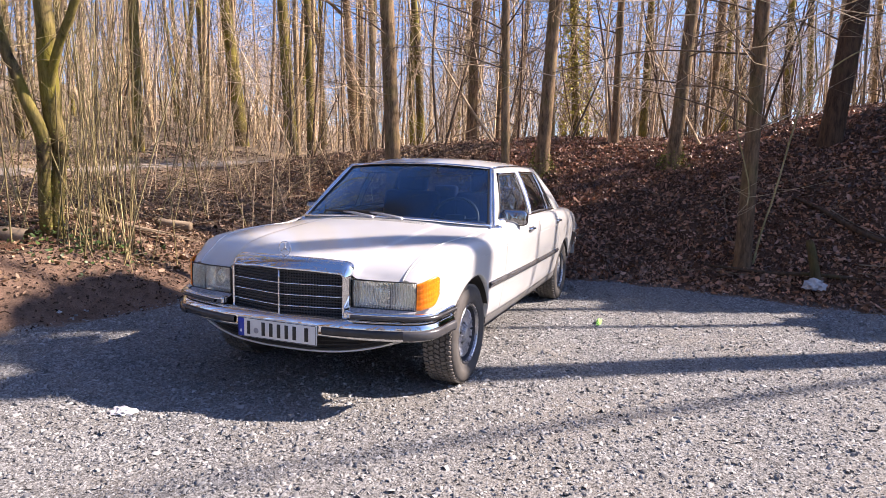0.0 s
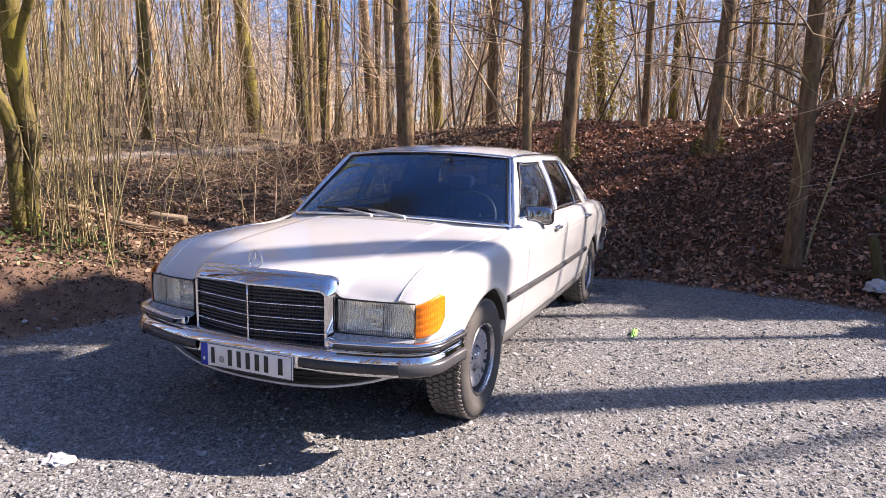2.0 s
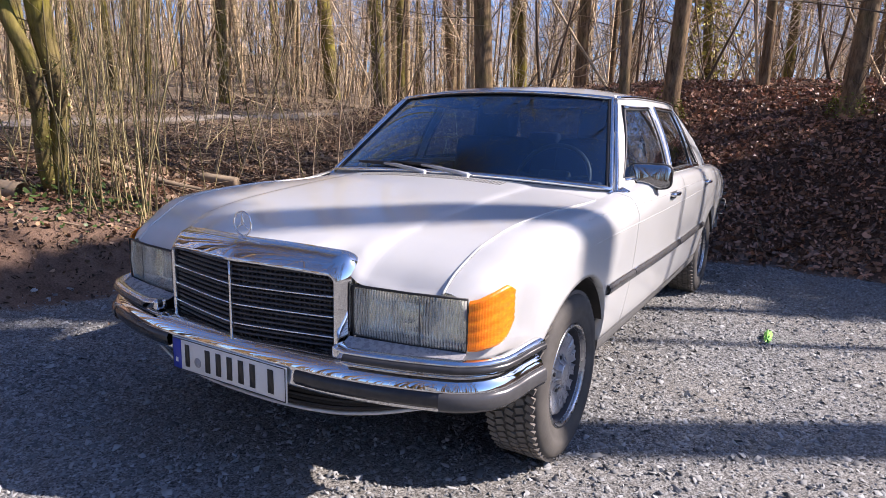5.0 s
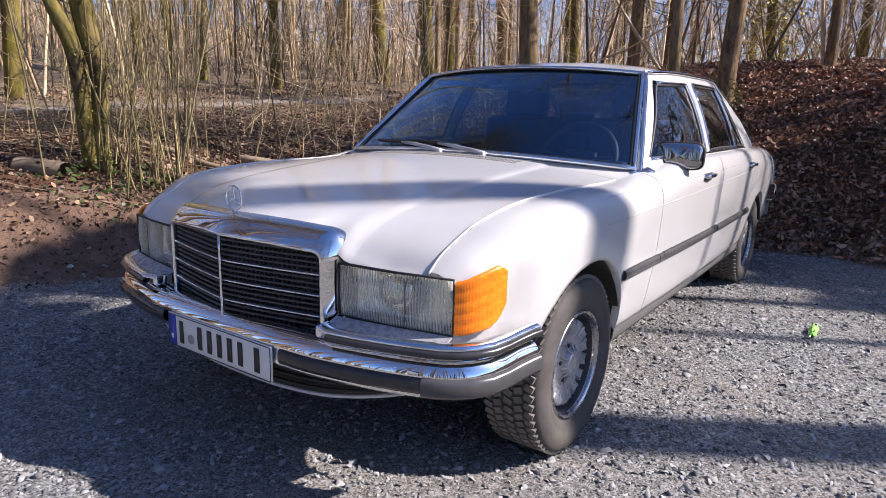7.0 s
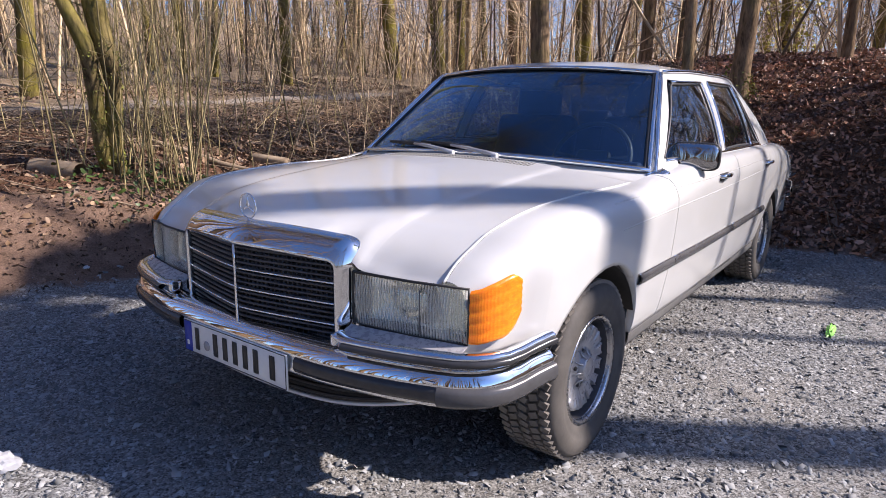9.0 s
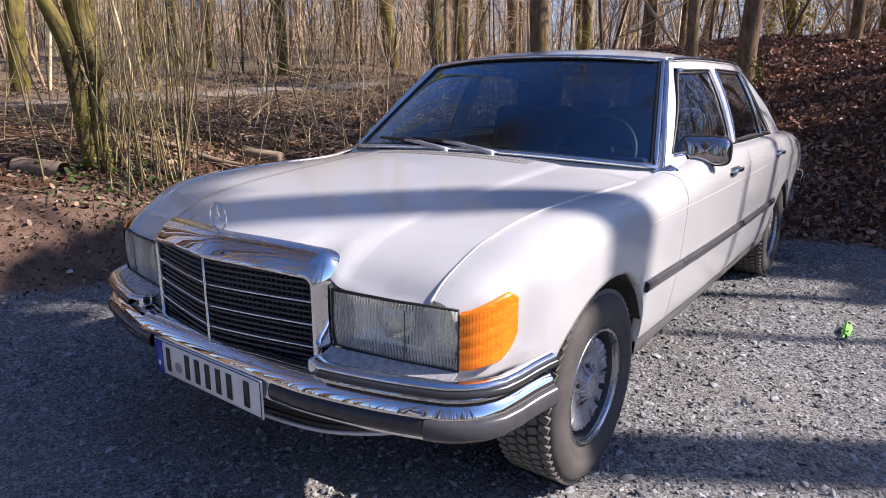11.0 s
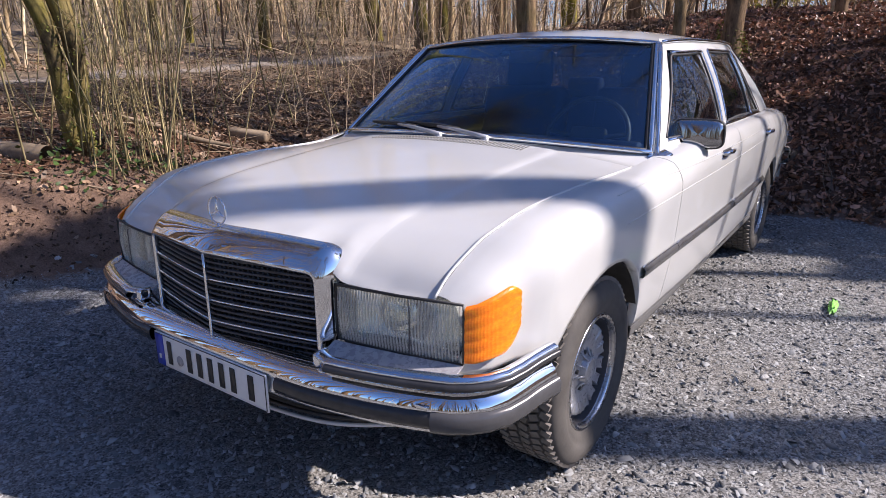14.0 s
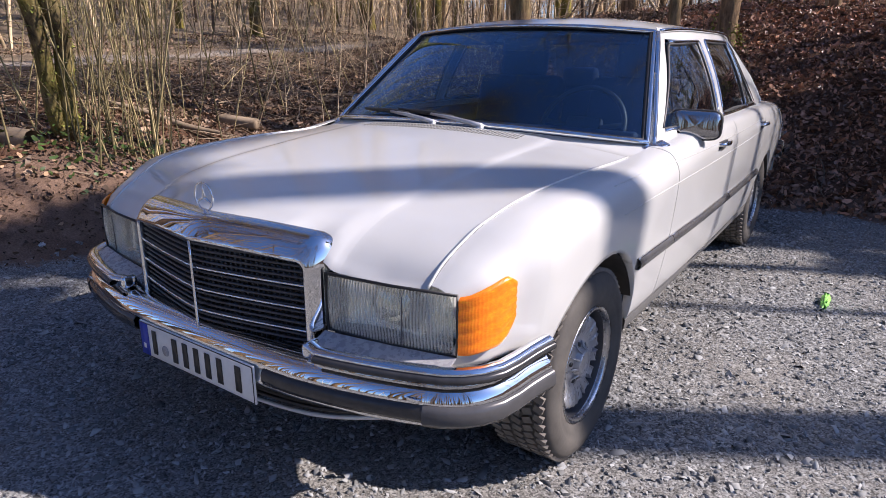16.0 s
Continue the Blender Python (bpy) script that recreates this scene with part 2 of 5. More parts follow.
_c = mixed(_n, _l, _zone(_zb.outputs[2], .5), _c, _path)
_l.new(_c, _b.inputs["Base Color"])
bump(_n, _l, _b, mixed(_n, _l, .5, _vor.outputs["Color"], _grit.outputs["Color"]), 1.0, .012)


# ---- mesh helpers ----
def mesh_from(name, verts, faces, material, smooth=True):
    me = bpy.data.meshes.new(name)
    me.from_pydata([tuple(map(float, v)) for v in verts], [], faces)
    me.materials.append(material)
    if smooth:
        me.polygons.foreach_set("use_smooth", [True] * len(me.polygons))
    me.update()
    return me


def under(ob, parent, label=""):
    if parent is not None:
        ob.parent = parent
    return tagged(ob, label)


def thicken(verts, faces, rows, cols, thick, closed):
    """Gives an open sheet a back and a rim, with sharp edges so that the face stays smooth."""
    v = np.array([tuple(q) for q in verts], float)
    f = np.array(faces)
    nrm = np.zeros_like(v)
    fn = np.cross(v[f[:, 2]] - v[f[:, 0]], v[f[:, 3]] - v[f[:, 1]])
    for k in range(4):
        np.add.at(nrm, f[:, k], fn)
    nrm /= np.linalg.norm(nrm, axis=1)[:, None] + 1e-12
    back = v - nrm * thick
    n = len(v)
    out_v, out_f = np.concatenate([v, back]).tolist(), [tuple(q) for q in f.tolist()] + [tuple(i + n for i in q[::-1]) for q in f.tolist()]
    loops = [[r * cols + c for c in range(cols)] + ([r * cols] if closed else []) for r in (0, rows - 1)]
    if not closed:
        loops += [[r * cols + c for r in range(rows)] for c in (0, cols - 1)]
    sharp = set()
    for lp in loops:
        for i, j in zip(lp, lp[1:]):
            out_f.append((i, j, n + j, n + i))
            sharp |= {(min(i, j), max(i, j)), (n + min(i, j), n + max(i, j))}
    return out_v, out_f, sharp


def part(name, bm, material, parent, label="", smooth=True):
    """A bmesh as one mesh object under a thing or a part."""
    me = bpy.data.meshes.new(name)
    bmesh.ops.recalc_face_normals(bm, faces=bm.faces)
    bm.to_mesh(me)
    bm.free()
    me.materials.append(material)
    if smooth:
        me.polygons.foreach_set("use_smooth", [True] * len(me.polygons))
    return under(new(name, me), parent, label)


def sheet(name, rows, material, parent, label="", thick=.004, closed=False):
    """A surface through rows of points (all rows equally long), thickened inwards."""
    r, c = len(rows), len(rows[0])
    verts = [p for row in rows for p in row]
    faces = []
    for i in range(r - 1):
        for j in range(c if closed else c - 1):
            k = (j + 1) % c
            f = (i * c + j, i * c + k, (i + 1) * c + k, (i + 1) * c + j)
            faces.append(f)
    # the face looks away from the middle of the car
    v, f = np.array([tuple(q) for q in verts], float), np.array(faces)
    fn = np.cross(v[f[:, 2]] - v[f[:, 0]], v[f[:, 3]] - v[f[:, 1]])
    if (fn * (v[f].mean(1) - np.array([0, 1.6, .55]))).sum() < 0:
        faces = [q[::-1] for q in faces]
    sharp = ()
    if thick:
        verts, faces, sharp = thicken(verts, faces, r, c, thick, closed)
    me = mesh_from(name, verts, faces, material)
    for e in me.edges:
        if (min(e.vertices), max(e.vertices)) in sharp:
            e.use_edge_sharp = True
    return under(new(name, me), parent, label)


def sweep_rows(path, section, up=Vector((0, 0, 1)), closed=False):
    """Rows of points: a flat section (outward, up) carried along a path."""
    rows, n = [], len(path)
    for i, p in enumerate(path):
        p = Vector(p)
        a, b = Vector(path[(i - 1) % n if closed else max(i - 1, 0)]), Vector(path[(i + 1) % n if closed else min(i + 1, n - 1)])
        d = (b - a).normalized()
        side = d.cross(up).normalized()
        top = side.cross(d)
        rows.append([p + side * u + top * v for u, v in section])
    return rows


def rod(name, path, radius, material, parent, label="", sides=8, closed=False):
    """A round bar along a path; radius a number or one for each point."""
    n = len(path)
    radii = radius if hasattr(radius, "__len__") else [radius] * n
    verts, faces, ref = [], [], None
    for i, p in enumerate(path):
        p = Vector(p)
        a, b = Vector(path[(i - 1) % n if closed else max(i - 1, 0)]), Vector(path[(i + 1) % n if closed else min(i + 1, n - 1)])
        d = (b - a).normalized()
        if ref is None:
            ref = d.orthogonal().normalized()
        ref = (ref - d * ref.dot(d)).normalized()
        q = d.cross(ref)
        verts += [p + (ref * math.cos(2 * math.pi * k / sides) + q * math.sin(2 * math.pi * k / sides)) * radii[i] for k in range(sides)]
    for i in range(n if closed else n - 1):
        for k in range(sides):
            j, m = (i + 1) % n, (k + 1) % sides
            faces.append((i * sides + k, i * sides + m, j * sides + m, j * sides + k))
    if not closed:
        faces += [tuple(range(sides))[::-1], tuple((n - 1) * sides + k for k in range(sides))]
    return under(new(name, mesh_from(name, verts, faces, material)), parent, label)


def lathe(name, profile, material, parent, centre, label="", steps=64, side=1):
    """A profile of (radius, outwards) turned round an axle along x."""
    rows = []
    for r, o in profile:
        rows.append([Vector((centre[0] + side * o, centre[1] + r * math.cos(2 * math.pi * k / steps), centre[2] + r * math.sin(2 * math.pi * k / steps))) for k in range(steps)])
    return sheet(name, rows, material, parent, label, 0, closed=True)


def block(name, size, m, material, parent, label="", edge=.006, segments=2):
    """A box with rounded edges."""
    bm = bmesh.new()
    bmesh.ops.create_cube(bm, size=1, matrix=Matrix.Diagonal((*size, 1)))
    bmesh.ops.bevel(bm, geom=bm.edges[:], offset=min(edge, min(size) * .45), segments=segments, affect="EDGES", profile=.5)
    bm.transform(m)
    return part(name, bm, material, parent, label)


def lin(a, b, n):
    return [a + (b - a) * i / (n - 1) for i in range(n)]


def tubes(name, lines, material, parent=None, label=""):
    """Many tapered stems in one mesh. lines: (points n x 3, radii n, sides)."""
    vs, fs, base = [], [], 0
    for pts, radii, sides in lines:
        pts = np.asarray(pts, float)
        radii = np.asarray(radii, float)
        d = np.gradient(pts, axis=0)
        d /= np.linalg.norm(d, axis=1)[:, None] + 1e-9
        ref = np.array([1., .13, .07]) if abs(d[0][0]) < .8 else np.array([.1, 1., .05])
        q = np.cross(d, ref)
        q /= np.linalg.norm(q, axis=1)[:, None] + 1e-9
        w = np.cross(d, q)
        a = np.arange(sides) * 2 * math.pi / sides
        v = pts[:, None] + radii[:, None, None] * (np.cos(a)[None, :, None] * q[:, None] + np.sin(a)[None, :, None] * w[:, None])
        vs.append(v.reshape(-1, 3))
        n = len(pts)
        i, k = np.meshgrid(np.arange(n - 1), np.arange(sides), indexing="ij")
        m = (k + 1) % sides
        fs.append((base + np.stack([i * sides + k, i * sides + m, (i + 1) * sides + m, (i + 1) * sides + k], -1)).reshape(-1, 4))
        base += n * sides
    return under(new(name, quads(name, np.concatenate(vs), np.concatenate(fs), material)), parent, label)


def quads(name, verts, faces, material, smooth=True):
    """A mesh from arrays of points and of faces with equally many corners."""
    me = bpy.data.meshes.new(name)
    k = faces.shape[1]
    me.vertices.add(len(verts))
    me.vertices.foreach_set("co", verts.astype(np.float32).ravel())
    me.loops.add(faces.size)
    me.loops.foreach_set("vertex_index", faces.astype(np.int32).ravel())
    me.polygons.add(len(faces))
    me.polygons.foreach_set("loop_start", np.arange(0, faces.size, k, dtype=np.int32))
    me.polygons.foreach_set("loop_total", np.full(len(faces), k, dtype=np.int32))
    if smooth:
        me.polygons.foreach_set("use_smooth", np.ones(len(faces), dtype=bool))
    me.materials.append(material)
    me.update(calc_edges=True)
    me.validate()
    return me


def smooth_curve(xs, ys):
    """A smooth curve through points, as a function of numbers or arrays (cubic Hermite)."""
    xs, ys = np.array(xs, float), np.array(ys, float)
    d = np.diff(ys) / np.diff(xs)
    m = np.concatenate(([d[0]], (d[1:] + d[:-1]) / 2, [d[-1]]))
    for i in range(1, len(d)):
        if d[i - 1] * d[i] <= 0:
            m[i] = 0
    def f(x):
        x = np.clip(x, xs[0], xs[-1])
        i = np.clip(np.searchsorted(xs, x) - 1, 0, len(d) - 1)
        h = xs[i + 1] - xs[i]
        t = (x - xs[i]) / h
        return ((2 * t**3 - 3 * t**2 + 1) * ys[i] + (t**3 - 2 * t**2 + t) * h * m[i]
                + (3 * t**2 - 2 * t**3) * ys[i + 1] + (t**3 - t**2) * h * m[i + 1])
    return f


# ---- the lie of the land ----
bank_left = smooth_curve([-400, 0, .35, 1.08, 1.42, 3, 6.5, 10, 20, 60, 400], [0, 0, .14, .50, .60, .80, 1.14, 1.45, 2.3, 6.5, 24.0])
bank_back = smooth_curve([-400, 0, .5, .95, 2, 3.35, 4.8, 7, 12, 30, 60, 400], [0, 0, .10, .28, .82, 1.50, 1.95, 2.08, 2.05, 2.4, 3.2, 6.0])
bank_scale = smooth_curve([-400, -12, -9, -6, -4, -2, 0, 2, 3, 4, 5, 10, 400], [.7, .60, .62, .80, .90, .97, 1, 1, 1.08, 1.18, 1.27, 1.45, 1.45])


def waves(x, y, s, k):
    return (np.sin(x * s + k) * np.cos(y * s * .83 + 1.7 * k) + .6 * np.sin(x * s * 2.1 - y * s * 1.3 + k * 3.1) + .4 * np.cos(x * s * 3.7 + y * s * 4.3 + k)) / 2


def lot_edge(x, y):
    """How far outside the gravel a place lies, to the left side and to the back."""
    back = 4.12 - .16 * np.maximum(0, x - 1.9) ** 1.25 + .10 * np.sin(x * 1.3)
    left = -2.55 + .12 * np.sin(y * 1.9 + .5) - .05 * np.maximum(0, y - .5)
    left = left - .9 * np.maximum(0, -y - 1.2)
    return left - x, y - back


def height(x, y):
    a, b = lot_edge(x, y)
    h1, h2 = bank_left(a) * (1 + .045 * np.clip(y - 5, -6, 12) * np.clip((a - 2) / 3, 0, 1)), bank_back(b) * bank_scale(x)
    top = np.maximum(h1, h2)
    h = top + .04 * np.exp(-np.abs(h1 - h2) * 8) * np.minimum(1, top * 4)
    out = np.clip(np.maximum(a, b) * 1.5, 0, 1)
    return h + out * (.05 * waves(x, y, 1.7, .3) + .025 * waves(x, y, 5.1, 1.9)) + .006 * waves(x, y, 2.2, 2.5)


# ---- ground ----
def graded(lo, a, b, hi, step):
    """Marks that lie close between a and b and spread out beyond."""
    mid = list(np.arange(a, b, step))
    out, s, v = [], step, b
    while v < hi:
        out.append(v)
        s *= 1.16
        v += s
    out.append(hi)
    left, s, v = [], step, a - step
    while v > lo:
        left.append(v)
        s *= 1.16
        v -= s
    left.append(lo)
    return np.array(left[::-1] + mid + out)


gx, gy = graded(-600, -7, 7, 600, .08), graded(-600, -4, 10, 600, .08)
GX, GY = np.meshgrid(gx, gy)
GZ = height(GX, GY)
ni, nj = GX.shape
ii, jj = np.meshgrid(np.arange(ni - 1), np.arange(nj - 1), indexing="ij")
gf = np.stack([ii * nj + jj, ii * nj + jj + 1, (ii + 1) * nj + jj + 1, (ii + 1) * nj + jj], -1).reshape(-1, 4)
ground_me = quads("ground", np.stack([GX, GY, GZ], -1).reshape(-1, 3), gf, GROUND)
da, db = lot_edge(GX, GY)
wob = .12 * waves(GX, GY, 3.1, .7) + .06 * waves(GX, GY, 9.0, 2.2)
zone = np.zeros((ni * nj, 4), np.float32)
zone[:, 0] = np.clip((np.maximum(da + .10, db + .12) + wob) * 3 + .2, 0, 1).ravel()
zone[:, 1] = np.clip((np.maximum(da - 1.0, db - .10) + wob * 2) * 2 + .3, 0, 1).ravel()
PATH_X = -9.4
zone[:, 2] = (np.clip((.5 - np.abs(GX - PATH_X)) * 3 + wob, 0, 1) * (GY < 40)).ravel()
zone[:, 3] = np.clip(np.maximum((-5.5 - GX) * .2, (GY - 9.5) * .3) + .3 * waves(GX, GY, .8, 1.1), 0, 1).ravel()
ground_me.attributes.new("zones", "FLOAT_COLOR", "POINT").data.foreach_set("color", zone.ravel())
tagged(new("ground", ground_me), "grey crushed gravel rising into leaf-covered forest banks", "ground", kind="structure")

rng = np.random.default_rng(4)


def spins(n, tilt):
    """n turns: about the upright by any angle, and tipped by up to tilt."""
    a, b, c = rng.uniform(0, 2 * np.pi, n), rng.normal(0, tilt, n), rng.normal(0, tilt, n)
    z0, o1 = np.zeros(n), np.ones(n)
    rz = np.stack([np.cos(a), -np.sin(a), z0, np.sin(a), np.cos(a), z0, z0, z0, o1], -1).reshape(n, 3, 3)
    rx = np.stack([o1, z0, z0, z0, np.cos(b), -np.sin(b), z0, np.sin(b), np.cos(b)], -1).reshape(n, 3, 3)
    ry = np.stack([np.cos(c), z0, np.sin(c), z0, o1, z0, -np.sin(c), z0, np.cos(c)], -1).reshape(n, 3, 3)
    return rz @ rx @ ry


def scattered(name, shape, faces, places, turns, sizes, material, smooth=False, jitter=0.0):
    """One mesh of many small pieces: a shape (points) put at places, turned and sized."""
    n, k = len(places), len(shape)
    pts = shape[None] * sizes[:, None, :]
    if jitter:
        pts = pts * (1 + rng.uniform(-jitter, jitter, (n, k, 1)))
    v = np.einsum("nij,nkj->nki", turns, pts) + places[:, None]
    f = faces[None] + (np.arange(n) * k)[:, None, None]
    return new(name, quads(name, v.reshape(-1, 3), f.reshape(-1, faces.shape[1]), material, smooth))


# loose stones on the lot: fine sharp shards, and blunter stones with a broken top
shard = np.array([(1, .1, -.3), (.1, .85, -.3), (-1, .2, -.3), (-.25, -.8, -.3), (.45, .05, .55)], float)
shard_f = np.array([(0, 1, 4), (1, 2, 4), (2, 3, 4), (3, 0, 4)])
stone = np.array([(1, .1, -.35), (.1, .95, -.35), (-1, .2, -.35), (-.2, -.9, -.35), (.66, .30, .66), (-.55, -.12, .52)], float)
stone_f = np.array([(0, 1, 4), (1, 5, 4), (1, 2, 5), (2, 3, 5), (3, 4, 5), (3, 0, 4)])
for count, size, shape, faces, tilt, label in ((95000, .0062, shard, shard_f, .5, "fine sharp grey shards of crushed stone"), (58000, .0068, stone, stone_f, .6, "loose grey crushed stones of uneven size")):
    n = count
    px, py = rng.uniform(-2.9, 4.9, n), -1.9 + 6.1 * rng.random(n) ** 1.35
    px, py = px + rng.normal(0, .5, n), py + rng.normal(0, .4, n)
    wide = rng.random(n) < .15
    px, py = np.where(wide, rng.uniform(-4, 8, n), px), np.where(wide, rng.uniform(-4, 4.2, n), py)
    ea, eb = lot_edge(px, py)
    keep = np.maximum(ea, eb) + .35 * rng.random(n) < .2
    px, py = px[keep], py[keep]
    n = len(px)
    sz = np.clip(rng.lognormal(math.log(size), .42, n), .003, .018)
    scale3 = sz[:, None] * rng.uniform(.6, 1.35, (n, 3)) * np.array([1.25, .9, .85])
    tagged(scattered("gravel", shape, faces, np.stack([px, py, height(px, py) + sz * .12], -1), spins(n, tilt), scale3, STONE, False, .4), label, "gravel", kind="stuff")

# larger stones here and there
n = 2200
px, py = rng.uniform(-2.9, 5.5, n) + rng.normal(0, .8, n), rng.uniform(-2.2, 4.1, n) + rng.normal(0, .8, n)
ea, eb = lot_edge(px, py)
keep = np.maximum(ea, eb) < .05
px, py = px[keep], py[keep]
n = len(px)
sz = np.clip(rng.lognormal(math.log(.011), .3, n), .007, .026)
scale3 = sz[:, None] * rng.uniform(.6, 1.3, (n, 3)) * np.array([1.2, .95, .8])
tagged(scattered("gravel", stone, stone_f, np.stack([px, py, height(px, py) + sz * .2], -1), spins(n, .35), scale3, STONE, False, .35), "larger grey stones strewn over the gravel", "gravel", kind="stuff")

# fallen leaves on the banks
n = 170000
px, py = rng.uniform(-13, 9, n), rng.uniform(-3, 13, n)
near = rng.random(n) < .45
px, py = np.where(near, rng.uniform(-5.8, 6.5, n), px), np.where(near, rng.uniform(1.2, 8.6, n), py)
ea, eb = lot_edge(px, py)
d = np.maximum(ea - .35, eb)
keep = (d > .25 * rng.random(n) - .05) & ((ea < .9) | (rng.random(n) > .15)) & (np.abs(px - PATH_X) > .8)
few = (ea > eb) & (ea < 1.2)
keep &= ~few | (rng.random(n) < .8)
px, py = px[keep], py[keep]
n = len(px)
leaf = np.array([(-1, -.5, .12), (0, -.62, -.02), (1, -.3, .18), (-1, .5, .12), (0, .62, -.02), (1.05, .3, .2)], float)
leaf_f = np.array([(0, 1, 4, 3), (1, 2, 5, 4)])
ls = np.clip(rng.lognormal(math.log(.019), .36, n), .008, .040)[:, None] * rng.uniform(.6, 1.3, (n, 3))
pts, turns = np.stack([px, py, height(px, py) + rng.uniform(.006, .030, n)], -1), spins(n, .85)
west = px + .8 * waves(px, py, 1.1, .4) < -1.6
for side, material, label in ((west, LEAF_DULL, "dull brown leaves covering the bank by the thicket"), (~west, LEAF_BROWN, "dry reddish-brown leaves covering the forest bank")):
    tagged(scattered("leaf_litter", leaf, leaf_f, pts[side], turns[side], ls[side], material, False, .25), label, "leaf litter", kind="stuff")
# crumbled leaves and bark on the earth by the thicket
n = 26000
px, py = rng.uniform(-6.5, -2.3, n), rng.uniform(-2.5, 6, n)
ea, eb = lot_edge(px, py)
keep = ea + .25 * rng.random(n) > .15
px, py = px[keep], py[keep]
n = len(px)
ls = rng.uniform(.005, .015, n)[:, None] * rng.uniform(.5, 1.5, (n, 3))
tagged(scattered("leaf_crumbs", leaf, leaf_f, np.stack([px, py, height(px, py) + .008], -1), spins(n, .7), ls, LEAF_CRUMB, False, .3), "crumbled leaves and bark on the earth", "leaf litter", kind="stuff")
# a few leaves blown onto the gravel
n = 45
px, py = rng.uniform(-2.5, 5, n), rng.uniform(-2.5, 4.1, n)
ls = rng.uniform(.006, .014, n)[:, None] * rng.uniform(.7, 1.3, (n, 3))
tagged(scattered("stray_leaves", leaf, leaf_f, np.stack([px, py, height(px, py) + .014], -1), spins(n, .3), ls, LEAF_DULL, False, .25), "stray dry leaves lying on the gravel", "leaves", kind="stuff")

# ivy and low green plants at the foot of the thicket
n = 340
px, py = rng.normal(-3.42, .20, n), rng.normal(.85, .40, n)
keep = lot_edge(px, py)[0] > .3
px, py = px[keep], py[keep]
n = len(px)
ls = rng.uniform(.012, .026, n)[:, None] * rng.uniform(.8, 1.2, (n, 3))
tagged(scattered("ground_ivy", leaf, leaf_f, np.stack([px, py, height(px, py) + rng.uniform(.01, .13, n)], -1), spins(n, .6), ls, LEAF_GREEN, False, .2), "low green ivy at the foot of the thicket", "ivy", kind="stuff")


# ---- wood ----
RIGHT = np.array([.931, .365, 0.])
UP = np.array([0., 0., 1.])


def stem(base, top, r0, r1, n, wander, flare=0.0, sides=8, sag=0.0):
    """One bent, tapered stem."""
    t = np.linspace(0, 1, n) ** (1.9 if flare else 1.0)
    base, top = np.array(base, float), np.array(top, float)
    span = np.linalg.norm(top - base)
    pts = base + t[:, None] * (top - base)
    k1, k2 = rng.uniform(0, 6.28, 2)
    env = t * (1 - .3 * t)
    pts[:, 0] += wander * span * env * np.sin(4.1 * t + k1)
    pts[:, 1] += wander * span * env * np.sin(5.3 * t + k2)
    pts[:, 2] -= sag * span * np.sin(np.pi * t)
    rad = r0 + (r1 - r0) * t ** .9
    rad = rad * (1 + flare * np.exp(-t * span / .28))
    return pts, rad, sides


def along(line, t):
    pts, rad, _ = line
    i = t ** (1 / 1.9) * (len(pts) - 1) if len(pts) == 22 else t * (len(pts) - 1)
    a = min(int(i), len(pts) - 2)
    return pts[a] + (pts[a + 1] - pts[a]) * (i - a), rad[a]


def twigs_on(line, count, t0, t1, lo, hi, rise, out, thin=.3, depth=1, r_max=.02, tip=.0018):
    """Twigs that spring from a stem, and theirs in turn."""
    for _ in range(count):
        t = rng.uniform(t0, t1)
        p, r = along(line, t)
        a = rng.uniform(0, 2 * np.pi)
        l = rng.uniform(lo, max(hi, lo * 1.2))
        u = rng.normal(rise, .35)
        way = np.array([np.cos(a), np.sin(a), u])
        way *= l / np.linalg.norm(way)
        tw = stem(p, p + way, max(tip, min(r * thin, r_max)), tip, 5 if depth else 3, .13 if depth else .08, sides=3, sag=.04)
        out.append(tw)
        if depth > 0:
            twigs_on(tw, 3, .25, .95, lo * .3, hi * .45, rise * .7, out, .6, depth - 1, r_max * .6, tip * .8)


